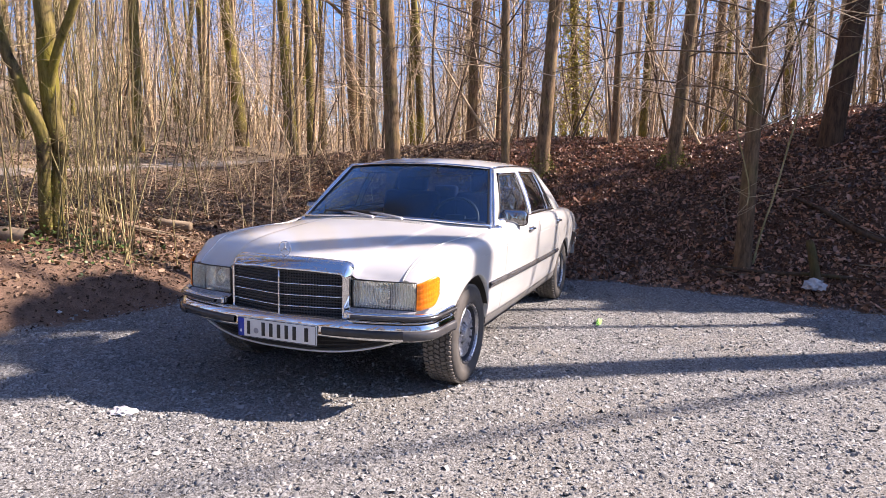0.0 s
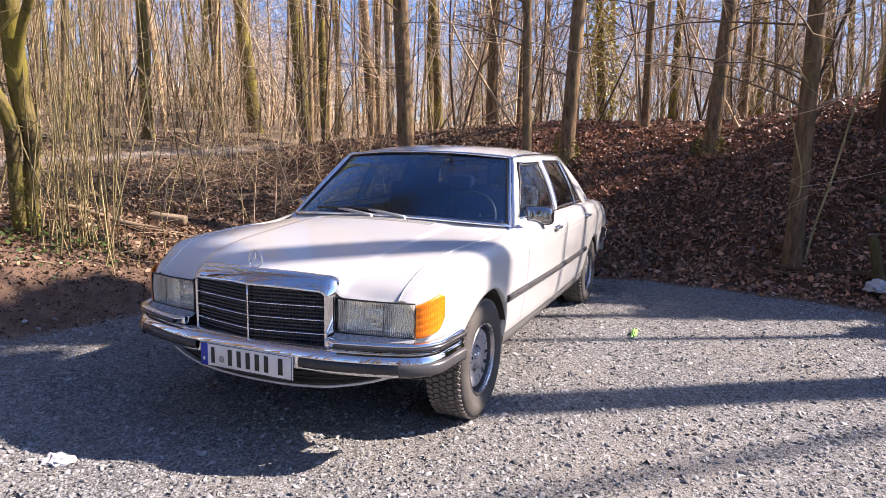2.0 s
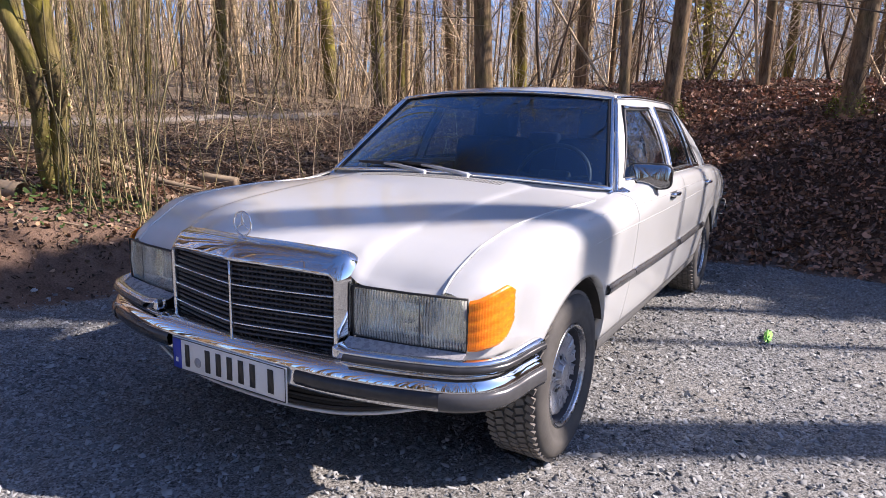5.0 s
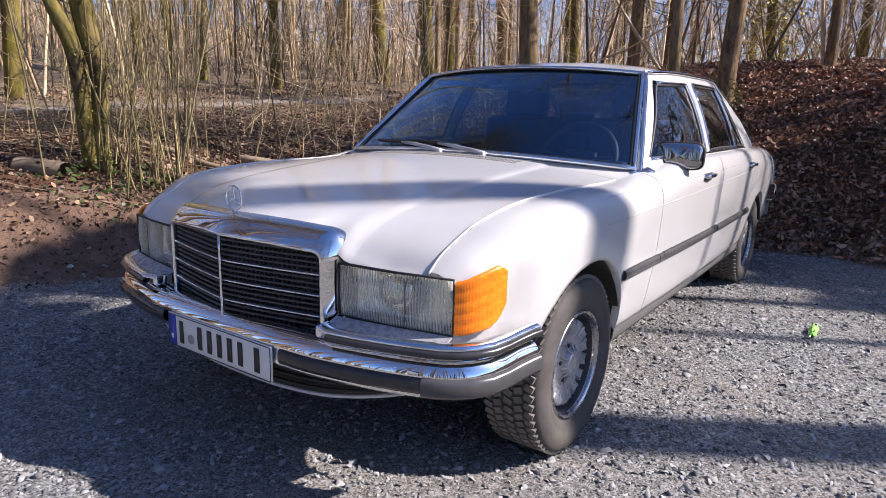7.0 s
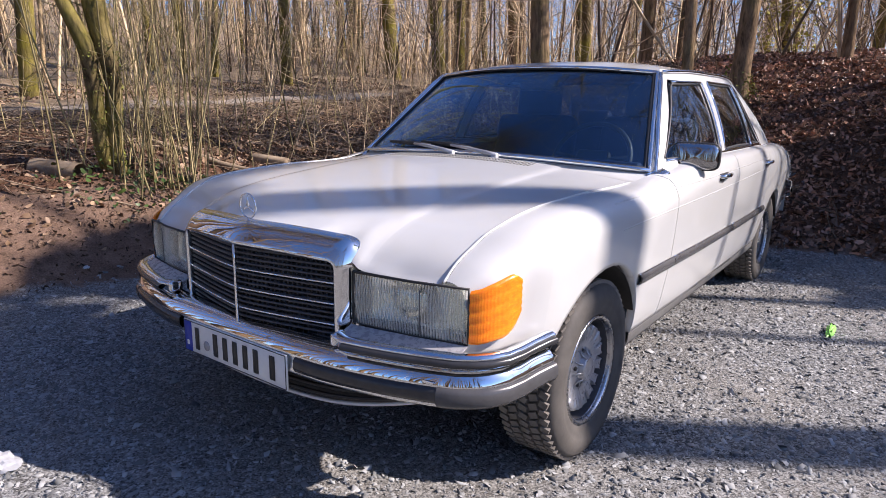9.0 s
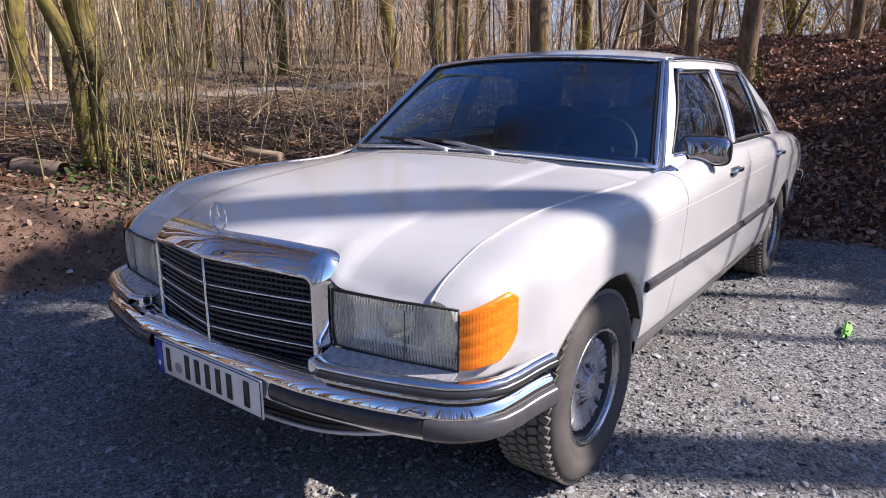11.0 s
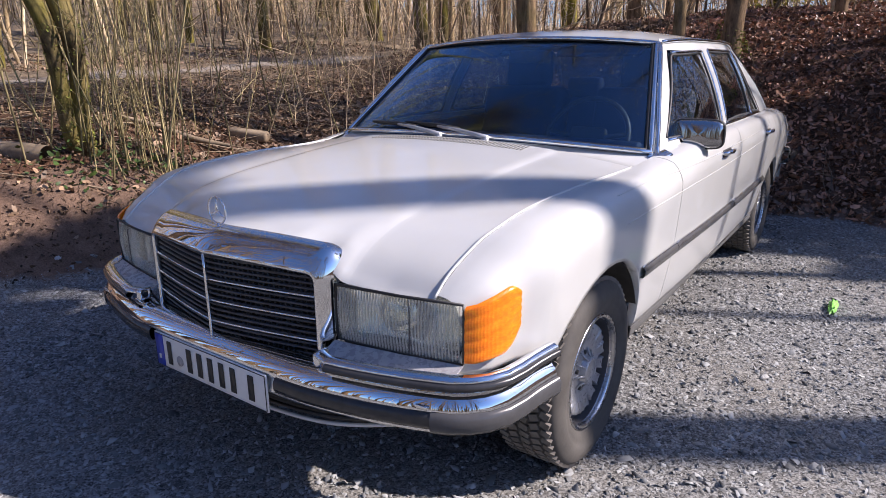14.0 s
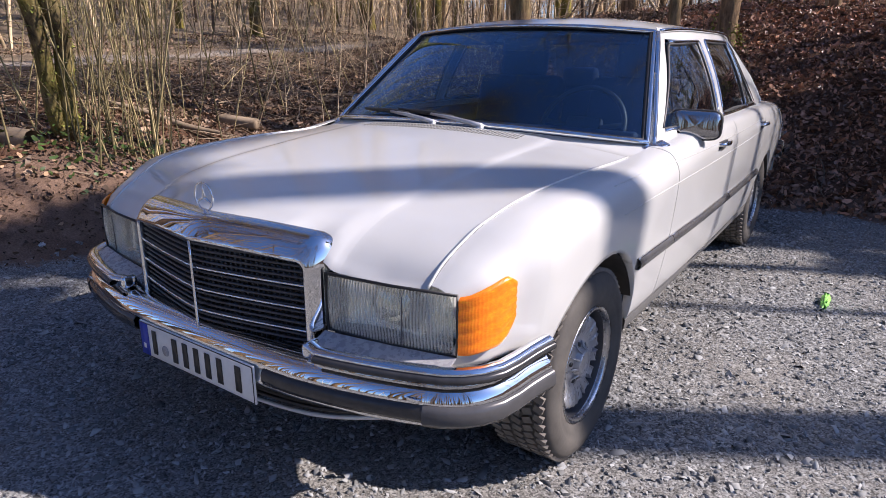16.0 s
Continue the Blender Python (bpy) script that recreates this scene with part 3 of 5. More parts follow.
def tree(name, x, y, dia, tall, lean, material, label, twig_count=50, low=.12, limbs=8, depth=1, twig=TWIG, lean_away=0.0, low_limbs=0):
    z = float(height(x, y)) - .12 - dia * .5
    base = np.array([x, y, z])
    ob = tagged(new(name), label, "tree", "trees of the wood")
    ob.location = base
    top = base + UP * tall + RIGHT * math.tan(radians(lean)) * tall + np.array([-.365, .931, 0]) * math.tan(radians(lean_away)) * tall
    main = stem(base, top, dia * .29, dia * .09, 22, .008, .35, 14)
    lines, fine = [main], []
    for k in range(limbs):
        t = rng.uniform(.35, .92)
        p, r = along(main, t)
        a, l = rng.uniform(0, 2 * np.pi), rng.uniform(2.2, 5.4) * (1.25 - t)
        limb = stem(p, p + np.array([np.cos(a) * l, np.sin(a) * l, l * rng.uniform(.5, 1.1)]), r * .5, .012, 8, .06, sides=6)
        lines.append(limb)
        twigs_on(limb, 9, .2, 1, .4, 1.5, .5, fine, .4, depth, .014, .003)
    twigs_on(main, twig_count, low, .98, .6, 3.1, .2, fine, .18, depth, .013, .0032)
    for k in range(low_limbs):        # crooked dead branches low on the trunk
        p, r = along(main, rng.uniform(.09, .24))
        a, l = rng.uniform(0, 2 * np.pi), rng.uniform(1.0, 2.6)
        limb = stem(p, p + np.array([np.cos(a), np.sin(a), rng.uniform(-.15, .6)]) * l, .014, .004, 11, .10, sides=5, sag=-.05)
        wood = [limb]
        twigs_on(limb, 6, .25, .95, .25, .9, .35, wood, .7, 1, .006, .0025)
        tubes("dead_branch", [(p - base, r, s) for p, r, s in wood], TWIG_DARK, ob, "thin crooked dead branch")
    rel = [(p - base, r, s) for p, r, s in lines]
    tubes("trunk", rel, material, ob)
    tubes("crown", [(p - base, r, s) for p, r, s in fine], twig, ob, "bare leafless twigs")
    return ob


def local(pts):
    return np.array([RIGHT * a + UP * b + np.array([-.365, .931, 0]) * c for a, b, c in pts])


def dense(pts, radii, sides, n=16):
    t = np.linspace(0, 1, len(pts))
    u = np.linspace(0, 1, n)
    return np.stack([smooth_curve(t, pts[:, k])(u) for k in range(3)], -1), smooth_curve(t, radii)(u), sides


TREES = [  # x, y, thickness, height, lean, bark
    (-2.66, 6.19, .48, 17, -3.1, BARK_GREY, "slim grey-brown tree trunk standing on the bank"),
    (-.54, 5.67, .24, 15, -2.3, BARK_GREY, "thin grey-brown tree trunk standing on the bank"),
    (-.35, 7.08, .41, 17, 2.1, BARK_GREY, "grey-brown tree trunk with green moss at its foot"),
    (1.74, 7.50, .40, 17, 2.9, BARK_GREY, "slightly leaning grey-brown tree trunk on the leafy bank"),
    (2.71, 4.80, .33, 15, -.3, BARK_DIM, "shade-darkened tree trunk at the foot of the leafy bank"),
    (3.89, 7.23, .56, 18, 6.1, BARK_DARK, "thick dark leaning tree trunk on the bank"),
    (-12.53, 14.49, .84, 19, -6.2, BARK_MOSSY, "mossy leaning tree trunk beyond the path"),
    (-8.25, 11.28, .62, 18, -3.1, BARK_MOSSY, "dark mossy tree trunk beyond the bank"),
    (-8.26, 12.18, .42, 19, -1.5, BARK_MOSSY, "slim mossy tree trunk beyond the bank"),
    (-11.09, 19.9, .80, 17, -4.3, BARK_GREY, "pale slim tree trunk beyond the bank"),
    (-9.36, 17.36, .46, 17, -1.4, BARK_GREY, "pale slim tree trunk beyond the bank"),
    (-3.18, 11.59, .46, 17, .5, BARK_GREY, "slim grey tree trunk on the crest"),
    (-2.9, 12.9, .24, 17, 1.3, BARK_GREY, "slim grey tree trunk behind the crest"),
    (.67, 8.72, .25, 18, -.7, BARK_GREY, "grey tree trunk behind the crest"),
    (2.31, 14.61, .46, 18, 2.6, BARK_GREY, "grey tree trunk behind the crest"),
    (-.81, 13.23, .38, 17, -3.4, BARK_MOSSY, "ivy-clad tree trunk behind the crest"),
]
for x, y, dia, tall, lean, material, label in TREES:
    tree("tree", x, y, dia, tall, lean, material, label, 75, low_limbs=5 if x > -1.5 and y < 8 else 2)
# trees beside the lot, outside the picture, whose shade falls on car and bank
for x, y, dia, tall, lean in ((8.2, 9.9, .40, 17, 1), (11.5, 12.0, .45, 18, -1), (7.2, 10.9, .36, 17, 2)):
    tree("tree", x, y, dia, tall, lean, BARK_GREY, "tall bare tree beside the gravel lot", 14, .45, 3)
# unseen ivy-grown trees beside the lot, added to keep bank and car shaded
for x, y, dia, lo, hi, wide, many in ((10.2, 8.6, .4, 1.5, 5.2, 1.1, 6000), (11.3, 10.1, .4, 1.5, 7.3, 1.4, 7500), (9.3, 10.0, .4, 1.5, 6.2, 1.1, 6500), (8.2, 8.0, .4, 1.0, 3.7, 1.0, 5000), (8.6, 7.25, .3, .8, 2.7, .8, 4500), (12.4, 11.4, .4, 2, 8.5, 1.2, 6500), (8.364, 4.856, .68, 8.5, 9.9, .95, 2300), (9.2, 6.95, .26, 7.2, 8.1, .7, 1900), (8.9, 6.0, .3, .2, 2.7, .7, 3600)):
    t = tree("tree", x, y, dia, hi + (12 if dia > .5 else 7 if lo > 7 else 3), 0, BARK_MOSSY, "unseen ivy-grown tree shading the lot", 4, .9, 0, lean_away=-5.0 if dia > .5 else 0.0)
    h, a, r = rng.uniform(lo, hi, many), rng.uniform(0, 2 * np.pi, many), wide * np.sqrt(rng.random(many))
    r = r * (.75 + .3 * np.sin(h * 2.1 + a * 2))
    off = -.04 if dia > .5 else 0.0
    many = int(many * .65)
    h, a, r = h[:many], a[:many], r[:many]
    ls = rng.uniform(.075, .145, many)[:, None] * rng.uniform(.8, 1.2, (many, 3))
    foliage = scattered("foliage", leaf, leaf_f, np.stack([r * np.cos(a) - .485 * off, r * np.sin(a) + .875 * off, h], -1), spins(many, 1.0), ls, LEAF_GREEN, False, .2)
    under(foliage, t, "green ivy leaves")
    # leaf patches added high up to close gaps in the gravel's shade
    if dia > .5:
        many = 820
        h, a, r = rng.uniform(9.15, 9.27, many) - t.location.z, rng.uniform(0, 2 * np.pi, many), np.sqrt(rng.random(many))
        across, along_sun = .40 * r * np.cos(a) + .49, .13 * r * np.sin(a)
        ls = rng.uniform(.05, .10, many)[:, None] * rng.uniform(.8, 1.2, (many, 3))
        bough = scattered("foliage", leaf, leaf_f, np.stack([.46 + .875 * along_sun - .485 * across, -.10 + .485 * along_sun + .875 * across, h], -1), spins(many, 1.0), ls, LEAF_GREEN, False, .2)
        under(bough, t, "unseen ivy leaves placed to shade the gravel")
        many = 500
        h, a, r, ls = rng.uniform(9.09, 9.16, many) - t.location.z, rng.uniform(0, 2 * np.pi, many), .15 * np.sqrt(rng.random(many)), ls[:many] * .7
        bough = scattered("foliage", leaf, leaf_f, np.stack([r * np.cos(a) + .507, r * np.sin(a) - .225, h], -1), spins(many, 1.0), ls, LEAF_GREEN, False, .2)
        under(bough, t, "unseen ivy leaves placed to shade the gravel")

# unseen tree, added for the thin line of shadow it casts
slim = tagged(new("tree"), "unseen slim bare tree leaning out beside the gravel lot", "tree", "trees of the wood")
slim.location = (11.5, 9.0, 0)
tubes("trunk", [dense(np.array([(0, 0, 0), (.75, -1.18, 4.2), (1.56, -2.4, 8.6), (2.0, -3.1, 11.1), (2.4, -3.7, 13.0)]), [.08, .055, .042, .032, .018], 8, 18)], BARK_GREY, slim)

# yellow-green ivy round one far trunk
n = 4200
h = rng.uniform(0, 9, n) ** 1.0
a = rng.uniform(0, 2 * np.pi, n)
rr = .16 + np.abs(rng.normal(0, .28, n)) * (1 + .5 * np.sin(h * 1.9))
px, py = -.81 - .055 * h + rr * np.cos(a), 13.23 - .022 * h + rr * np.sin(a)
ls = rng.uniform(.022, .045, n)[:, None] * rng.uniform(.8, 1.2, (n, 3))
tagged(scattered("climbing_ivy", leaf, leaf_f, np.stack([px, py, 1.9 + h], -1), spins(n, 1.0), ls, LEAF_YELLOW, False, .2), "yellow-green ivy climbing a bare trunk", "ivy", kind="stuff")

# forked mossy tree in the thicket
fork = tagged(new("forked_tree"), "mossy forked tree with crooked stems in the thicket", "tree", "trees of the wood")
FX, FY = -3.6, .6
fork.location = (FX, FY, float(height(FX, FY)) - .1)


def in_fork(pts):
    return np.array(pts, float) - np.array(fork.location)


stems = [dense(in_fork([(-3.86, .77, .36), (-3.80, .71, .55), (-3.69, .60, .80), (-3.60, .54, 1.24), (-3.49, .45, 1.57), (-3.53, .36, 1.84), (-3.59, .30, 2.13), (-3.68, .25, 2.45), (-4.0, .05, 4.2), (-4.5, -.2, 7.5)]), [.085, .07, .060, .056, .060, .052, .048, .046, .036, .012], 12, 44),
         dense(in_fork([(-3.84, .83, .36), (-3.76, .76, .55), (-3.67, .69, .80), (-3.58, .68, 1.24), (-3.46, .60, 1.50), (-3.48, .57, 1.70), (-3.42, .50, 2.00), (-3.37, .45, 2.34), (-3.32, .40, 2.71), (-3.2, .1, 5.0), (-2.9, -.4, 9.0)]), [.09, .072, .064, .064, .068, .078, .082, .080, .074, .05, .014], 12, 48),
         dense(in_fork([(-3.40, .49, 1.96), (-3.32, .46, 2.10), (-3.16, .42, 2.34), (-2.86, .36, 2.70), (-2.5, .3, 3.5), (-2.0, .1, 5.4)]), [.042, .040, .036, .034, .028, .010], 9, 22)]
limbs = []
for k in range(16):        # limbs of the crown, high above
    ln = stems[k % 3]
    p, r = along(ln, rng.uniform(.80, .98))
    way, l = rng.uniform(0, 6.28), rng.uniform(1.2, 3.2)
    limbs.append(stem(p, p + np.array([np.cos(way) * l, np.sin(way) * l, l * rng.uniform(.5, 1.3)]), .55 * r, .006, 12, .09, sides=6))
tubes("trunk", stems + limbs, BARK_MOSSY, fork)
fine = []
for ln in stems:
    twigs_on(ln, 14, .3, 1, .3, 1.2, .5, fine, .3, 1, .006)
for ln in limbs:
    twigs_on(ln, 10, .2, 1, .3, 1.3, .4, fine, .5, 1, .012, .004)
tubes("crown", fine, TWIG_GREEN, fork, "bare olive twigs")
tufts = []
for k in range(1500):      # moss on the stems, thickest towards the foot
    p, r = along(stems[k % 2], .02 + .42 * rng.random() ** 1.4)
    a = rng.normal(.6, 1.3)
    tufts.append(p + np.array([np.cos(a), np.sin(a), rng.normal(0, .3)]) * r * rng.uniform(.97, 1.10))
moss = scattered("moss", leaf, leaf_f, np.array(tufts), spins(1500, 1.0), rng.uniform(.004, .012, (1500, 3)), MOSS, False, .2)
under(moss, fork, "yellow-green moss on the stems")


# slender crooked sapling beside the near trunk
young = tagged(new("sapling"), "slender pale sapling with crooked stems beside a trunk", "tree", "trees of the wood")
young.location = (2.90, 4.86, float(height(2.90, 4.86)) - .06)
stems = [dense(local([(-.08, 0, 0), (.0, .45, 0), (.10, .95, -.05), (.27, 1.9, -.1), (.44, 2.25, -.1), (.42, 2.9, 0), (.46, 4.0, .1)]), [.014, .013, .012, .011, .010, .008, .005], 7, 20),
         dense(local([(-.10, 0, .02), (-.22, .5, .0), (-.24, .9, -.1), (-.40, 1.35, -.2), (-.50, 1.75, -.2), (-.46, 2.3, -.2)]), [.011, .010, .009, .008, .007, .004], 6, 16),
         dense(local([(.27, 1.9, -.1), (.20, 2.3, -.2), (.05, 2.75, -.3), (-.2, 3.2, -.3)]), [.012, .010, .008, .004], 6, 12),
         dense(local([(.40, 2.2, -.1), (.75, 2.5, -.2), (1.2, 2.7, -.3), (1.7, 3.2, -.3)]), [.010, .009, .007, .004], 6, 12)]
tubes("trunk", stems, TWIG_GREEN, young)
fine = []
for ln in stems:
    twigs_on(ln, 9, .35, 1, .3, 1.0, .4, fine, .4, 1, .006, .0022)
tubes("crown", fine, TWIG, young, "bare pale twigs")


def thicket(name, count, spread, tall, radius, material, label, lean=.12, side=6, depth=0, tip=.0018, forks=0, bend=.035):
    """Many thin upright shoots."""
    lines = []
    while count > 0:
        x, y = spread()
        a, b = lot_edge(x, y)
        if max(a, b, (-y - 8.5)) < .45 or abs(x - PATH_X) < .9 and y < 40:
            continue
        count -= 1
        z = float(height(x, y)) - .05
        l = rng.uniform(*tall)
        w = rng.normal(0, lean, 2) * l
        s = stem((x, y, z), (x + w[0], y + w[1], z + l), rng.uniform(*radius), .003, 9, rng.uniform(.01, bend), sides=5)
        lines.append(s)
        for _ in range(forks):
            p, r = along(s, rng.uniform(.25, .75))
            a, k = rng.uniform(0, 6.28), l * rng.uniform(.25, .6)
            f = stem(p, p + np.array([np.cos(a) * .4, np.sin(a) * .4, rng.uniform(.5, 1)]) * k, r * .75, max(tip, .003), 7, .05, sides=4)
            lines.append(f)
            twigs_on(f, side // 2, .2, 1, .2, .3 * l, .45, lines, .6, 0, .010, tip)
        twigs_on(s, side, .15, 1, .2, (.34 if tip > .002 else .22) * l, .5 if tip > .002 else .8, lines, .6 if tip > .002 else .45, depth, .010, tip)
    return tagged(tubes(name, lines, material), label, "bushes", kind="stuff")


thicket("coppice", 36, lambda: (rng.normal(-3.42, .16), rng.normal(1.0, .24)), (1.0, 4.4), (.0035, .009), TWIG_GREEN, "dense upright olive shoots of coppiced hazel", .10, 7)
thicket("coppice", 22, lambda: (rng.normal(-3.95, .4), .25 + abs(rng.normal(.2, .9))), (.7, 4.4), (.003, .009), TWIG_GREEN, "loose olive shoots of coppiced hazel", .15, 8)
thicket("coppice", 38, lambda: (rng.uniform(-8.5, -3.4), rng.uniform(.4, 5.5)), (.8, 3.8), (.003, .010), TWIG_GREEN, "thin olive shoots and saplings on the bank", .34, 9, 0, .0025, 1)
thicket("brushwood", 90, lambda: (rng.uniform(-7, -2.8), rng.uniform(2.5, 8)), (.5, 2.4), (.003, .009), TWIG, "thin tan shoots growing on the bank", .25, 7, 0, .0022, 1)
thicket("brushwood", 34, lambda: (rng.uniform(-2, 6.5), rng.uniform(5.6, 9)), (.5, 2.6), (.003, .008), TWIG_DARK, "thin bare shoots on the leafy bank", .25, 8, 0, .003, 1)
thicket("saplings", 240, lambda: (rng.uniform(-22, 8), rng.uniform(8.5, 24)), (2.0, 8.5), (.009, .032), TWIG, "slender tan saplings in the wood", .27, 7, 0, .0055, 2, .12)
thicket("saplings", 110, lambda: (rng.uniform(-22, 8), rng.uniform(8.5, 22)), (2.0, 8.5), (.012, .040), TWIG_DARK, "slender brown saplings in the wood", .15, 6, 0, .0055, 2, .08)
thicket("saplings", 150, lambda: (rng.uniform(-26, -10.5), rng.uniform(-6, 16)), (2.5, 8.5), (.010, .038), TWIG, "slender tan saplings beyond the path", .14, 5, 0, .0055, 2, .07)
thicket("saplings", 75, lambda: (rng.uniform(-26, -10.5), rng.uniform(-6, 16)), (2.5, 8.5), (.014, .045), TWIG_DARK, "slender brown saplings beyond the path", .13, 5, 0, .0055, 2, .06)
thicket("saplings", 330, lambda: (rng.uniform(-60, 30), rng.uniform(24, 66)), (3, 11), (.016, .05), TWIG, "far slender saplings in the wood", .22, 9, 0, .010, 1, .10)
thicket("saplings", 460, lambda: (rng.uniform(-75, 45), rng.uniform(45, 95)), (5, 14), (.03, .09), TWIG_HAZE, "haze-paled saplings deep in the wood", .18, 7, 0, .018, 1, .08)
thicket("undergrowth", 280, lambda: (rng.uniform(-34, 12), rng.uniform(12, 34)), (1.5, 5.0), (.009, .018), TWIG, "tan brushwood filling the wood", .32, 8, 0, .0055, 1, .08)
thicket("undergrowth", 330, lambda: (rng.uniform(-8, 18), rng.uniform(11, 28)), (1.8, 5.5), (.006, .015), TWIG_HAZE, "tangled haze-paled brushwood behind the crest", .42, 10, 0, .0048, 2, .13)
thicket("saplings", 260, lambda: (rng.uniform(-25, 60), rng.uniform(32, 90)), (4, 11), (.02, .06), TWIG_HAZE, "haze-paled saplings far behind the crest", .22, 8, 0, .015, 1, .06)
thicket("undergrowth", 170, lambda: (rng.uniform(-36, -10.5), rng.uniform(-4, 18)), (1.0, 5.0), (.007, .018), TWIG, "tan brushwood beyond the path", .26, 9, 0, .0055, 1, .08)
thicket("undergrowth", 320, lambda: (rng.uniform(-20, 9), rng.uniform(9.5, 22)), (.5, 2.0), (.004, .010), TWIG_DARK, "brown undergrowth in the wood", .35, 9, 0, .004)


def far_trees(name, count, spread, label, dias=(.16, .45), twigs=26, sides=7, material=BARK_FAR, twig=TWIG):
    lines, fine = [], []
    while count > 0:
        x, y = spread()
        if (-11 < x < 7 and y < 12.5 and y > -9) or (math.hypot(x - 1.8, y + 2) < 9):
            continue
        count -= 1
        z = float(height(x, y)) - .1
        tall, d = rng.uniform(13, 21), rng.uniform(*dias)
        w = rng.normal(0, .05, 2) * tall
        m = stem((x, y, z), (x + w[0], y + w[1], z + tall), d / 2, .02, 13, rng.uniform(.010, .034), 0, sides)
        lines.append(m)
        twigs_on(m, twigs, .08, .98, .5, 2.8, .5, fine, .25, 1 if twigs > 15 else 0, .016, .0035)
    tagged(tubes(name, lines, material), label, "woods", kind="stuff")
    tagged(tubes("far_twigs", fine, twig), "bare twigs of the far wood", "woods", kind="stuff")


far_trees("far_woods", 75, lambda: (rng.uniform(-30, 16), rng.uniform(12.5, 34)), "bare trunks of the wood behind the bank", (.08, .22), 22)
far_trees("far_woods", 26, lambda: (rng.uniform(-26, 8), rng.uniform(12.5, 26)), "dark mossy trunks in the wood behind the bank", (.16, .34), 12, 8, BARK_MOSSY)
far_trees("far_woods", 12, lambda: (rng.uniform(-26, -11), rng.uniform(-2, 13)), "dark mossy trunks in the wood beyond the path", (.16, .34), 12, 8, BARK_MOSSY)
far_trees("far_woods", 55, lambda: (rng.uniform(-26, 26), rng.uniform(-26, -9.5)), "bare branching trees across the lot", (.2, .5), 15, 6, BARK_DIM, TWIG_DARK)
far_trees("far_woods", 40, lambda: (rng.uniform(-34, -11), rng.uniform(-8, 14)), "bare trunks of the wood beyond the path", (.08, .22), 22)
far_trees("far_woods", 170, lambda: (rng.uniform(-85, 60), rng.uniform(34, 95)), "bare trunks deep in the wood", (.14, .4), 10, 5, BARK_FAR, TWIG_HAZE)
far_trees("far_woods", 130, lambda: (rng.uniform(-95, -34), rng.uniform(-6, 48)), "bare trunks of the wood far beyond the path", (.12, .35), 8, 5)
thicket("saplings", 300, lambda: (rng.uniform(-70, -24), rng.uniform(-4, 40)), (3, 10), (.012, .04), TWIG, "far slender saplings beyond the path", .20, 6, 0, .008, 1)
far_trees("far_woods", 40, lambda: (rng.uniform(12, 40), rng.uniform(14, 40)), "bare trunks of the wood beside the lot", (.18, .45), 9, 6)
far_trees("far_woods", 110, lambda: (rng.uniform(-34, 34), rng.uniform(-40, -9)), "bare trunks of the wood across the lot", (.2, .5), 9, 6, BARK_DIM, TWIG_DARK)
# unseen trees, added for chrome and glass to mirror
for x, y in ((-6.5, -6.2), (-9.5, -3.2), (-4.2, -9.5), (-1.5, -7.8), (.5, -10.5), (3.2, -8.4), (6.0, -9.8), (-10.5, -8.0), (9.5, -7.0), (8.0, -4.8), (-5.6, -2.2), (-6.9, -4.1), (-8.6, -1.8), (-7.7, -6.5), (-11.0, -1.6), (-5.0, -5.0)):
    tree("tree", x, y, .42, 15, 0, BARK_DIM, "unseen tall bare tree for reflections", 70, .2, 16, twig=TWIG_DARK)
# more unseen trees, coloured dark so the windscreen mirrors dark branches
for x, y, tall in ((-6.2, -.6, 16), (-7.6, -.2, 17), (-5.4, -1.2, 15)):
    tree("tree", x, y, .44, tall, 0, BARK_DARK, "unseen darkened tree for windscreen reflections", 60, .25, 22, twig=TWIG_DARK)
thicket("saplings", 120, lambda: (rng.uniform(-30, 30), rng.uniform(-26, -9)), (3, 9), (.01, .04), TWIG, "slender saplings across the lot", .07, 8)

# moss round the feet of two trunks on the bank
for x, y in ((-.35, 7.08), (1.74, 7.50)):
    n = 420
    a, h = rng.uniform(0, 2 * np.pi, n), np.abs(rng.normal(0, .16, n))
    rr = .15 + .22 * np.exp(-h * 9) * rng.random(n)
    px, py = x + rr * np.cos(a), y + rr * np.sin(a)
    ls = rng.uniform(.008, .018, n)[:, None] * rng.uniform(.8, 1.2, (n, 3))
    tagged(scattered("moss", leaf, leaf_f, np.stack([px, py, height(px, py) + h], -1), spins(n, 1.0), ls, MOSS, False, .2), "yellow-green moss round a tree's foot", "moss", kind="stuff")

# fallen wood and litter
def fallen(name, pts, radii, material, label, cat, sides=10):
    p = np.array(pts, float)
    return tagged(tubes(name, [dense(p, radii, sides, 14)], material), label, cat)


fallen("fallen_branch", [(-4.45, 1.40, .80), (-4.15, 1.60, .70), (-3.85, 1.80, .58), (-3.60, 1.98, .52)], [.016, .026, .026, .016], DEADWOOD, "pale broken branch lying on the bank", "branch")
fallen("fallen_branch", [(3.35, 6.0, 1.08), (3.65, 5.6, .93), (3.95, 5.1, .72), (4.2, 4.8, .62)], [.018, .028, .032, .025], BARK_DARK, "dark fallen branch on the leafy bank", "branch")
fallen("fallen_branch", [(2.3, 4.75, .24), (2.9, 4.55, .22), (3.5, 4.5, .24), (4.1, 4.3, .22)], [.014, .022, .026, .02], BARK_DARK, "dark fallen branch at the gravel's edge", "branch")
fallen("tree_stub", [(3.45, 4.38, .05), (3.42, 4.40, .32), (3.36, 4.42, .58), (3.34, 4.43, .64)], [.075, .05, .045, .03], BARK_DARK, "broken upright stub of a small tree", "stub")
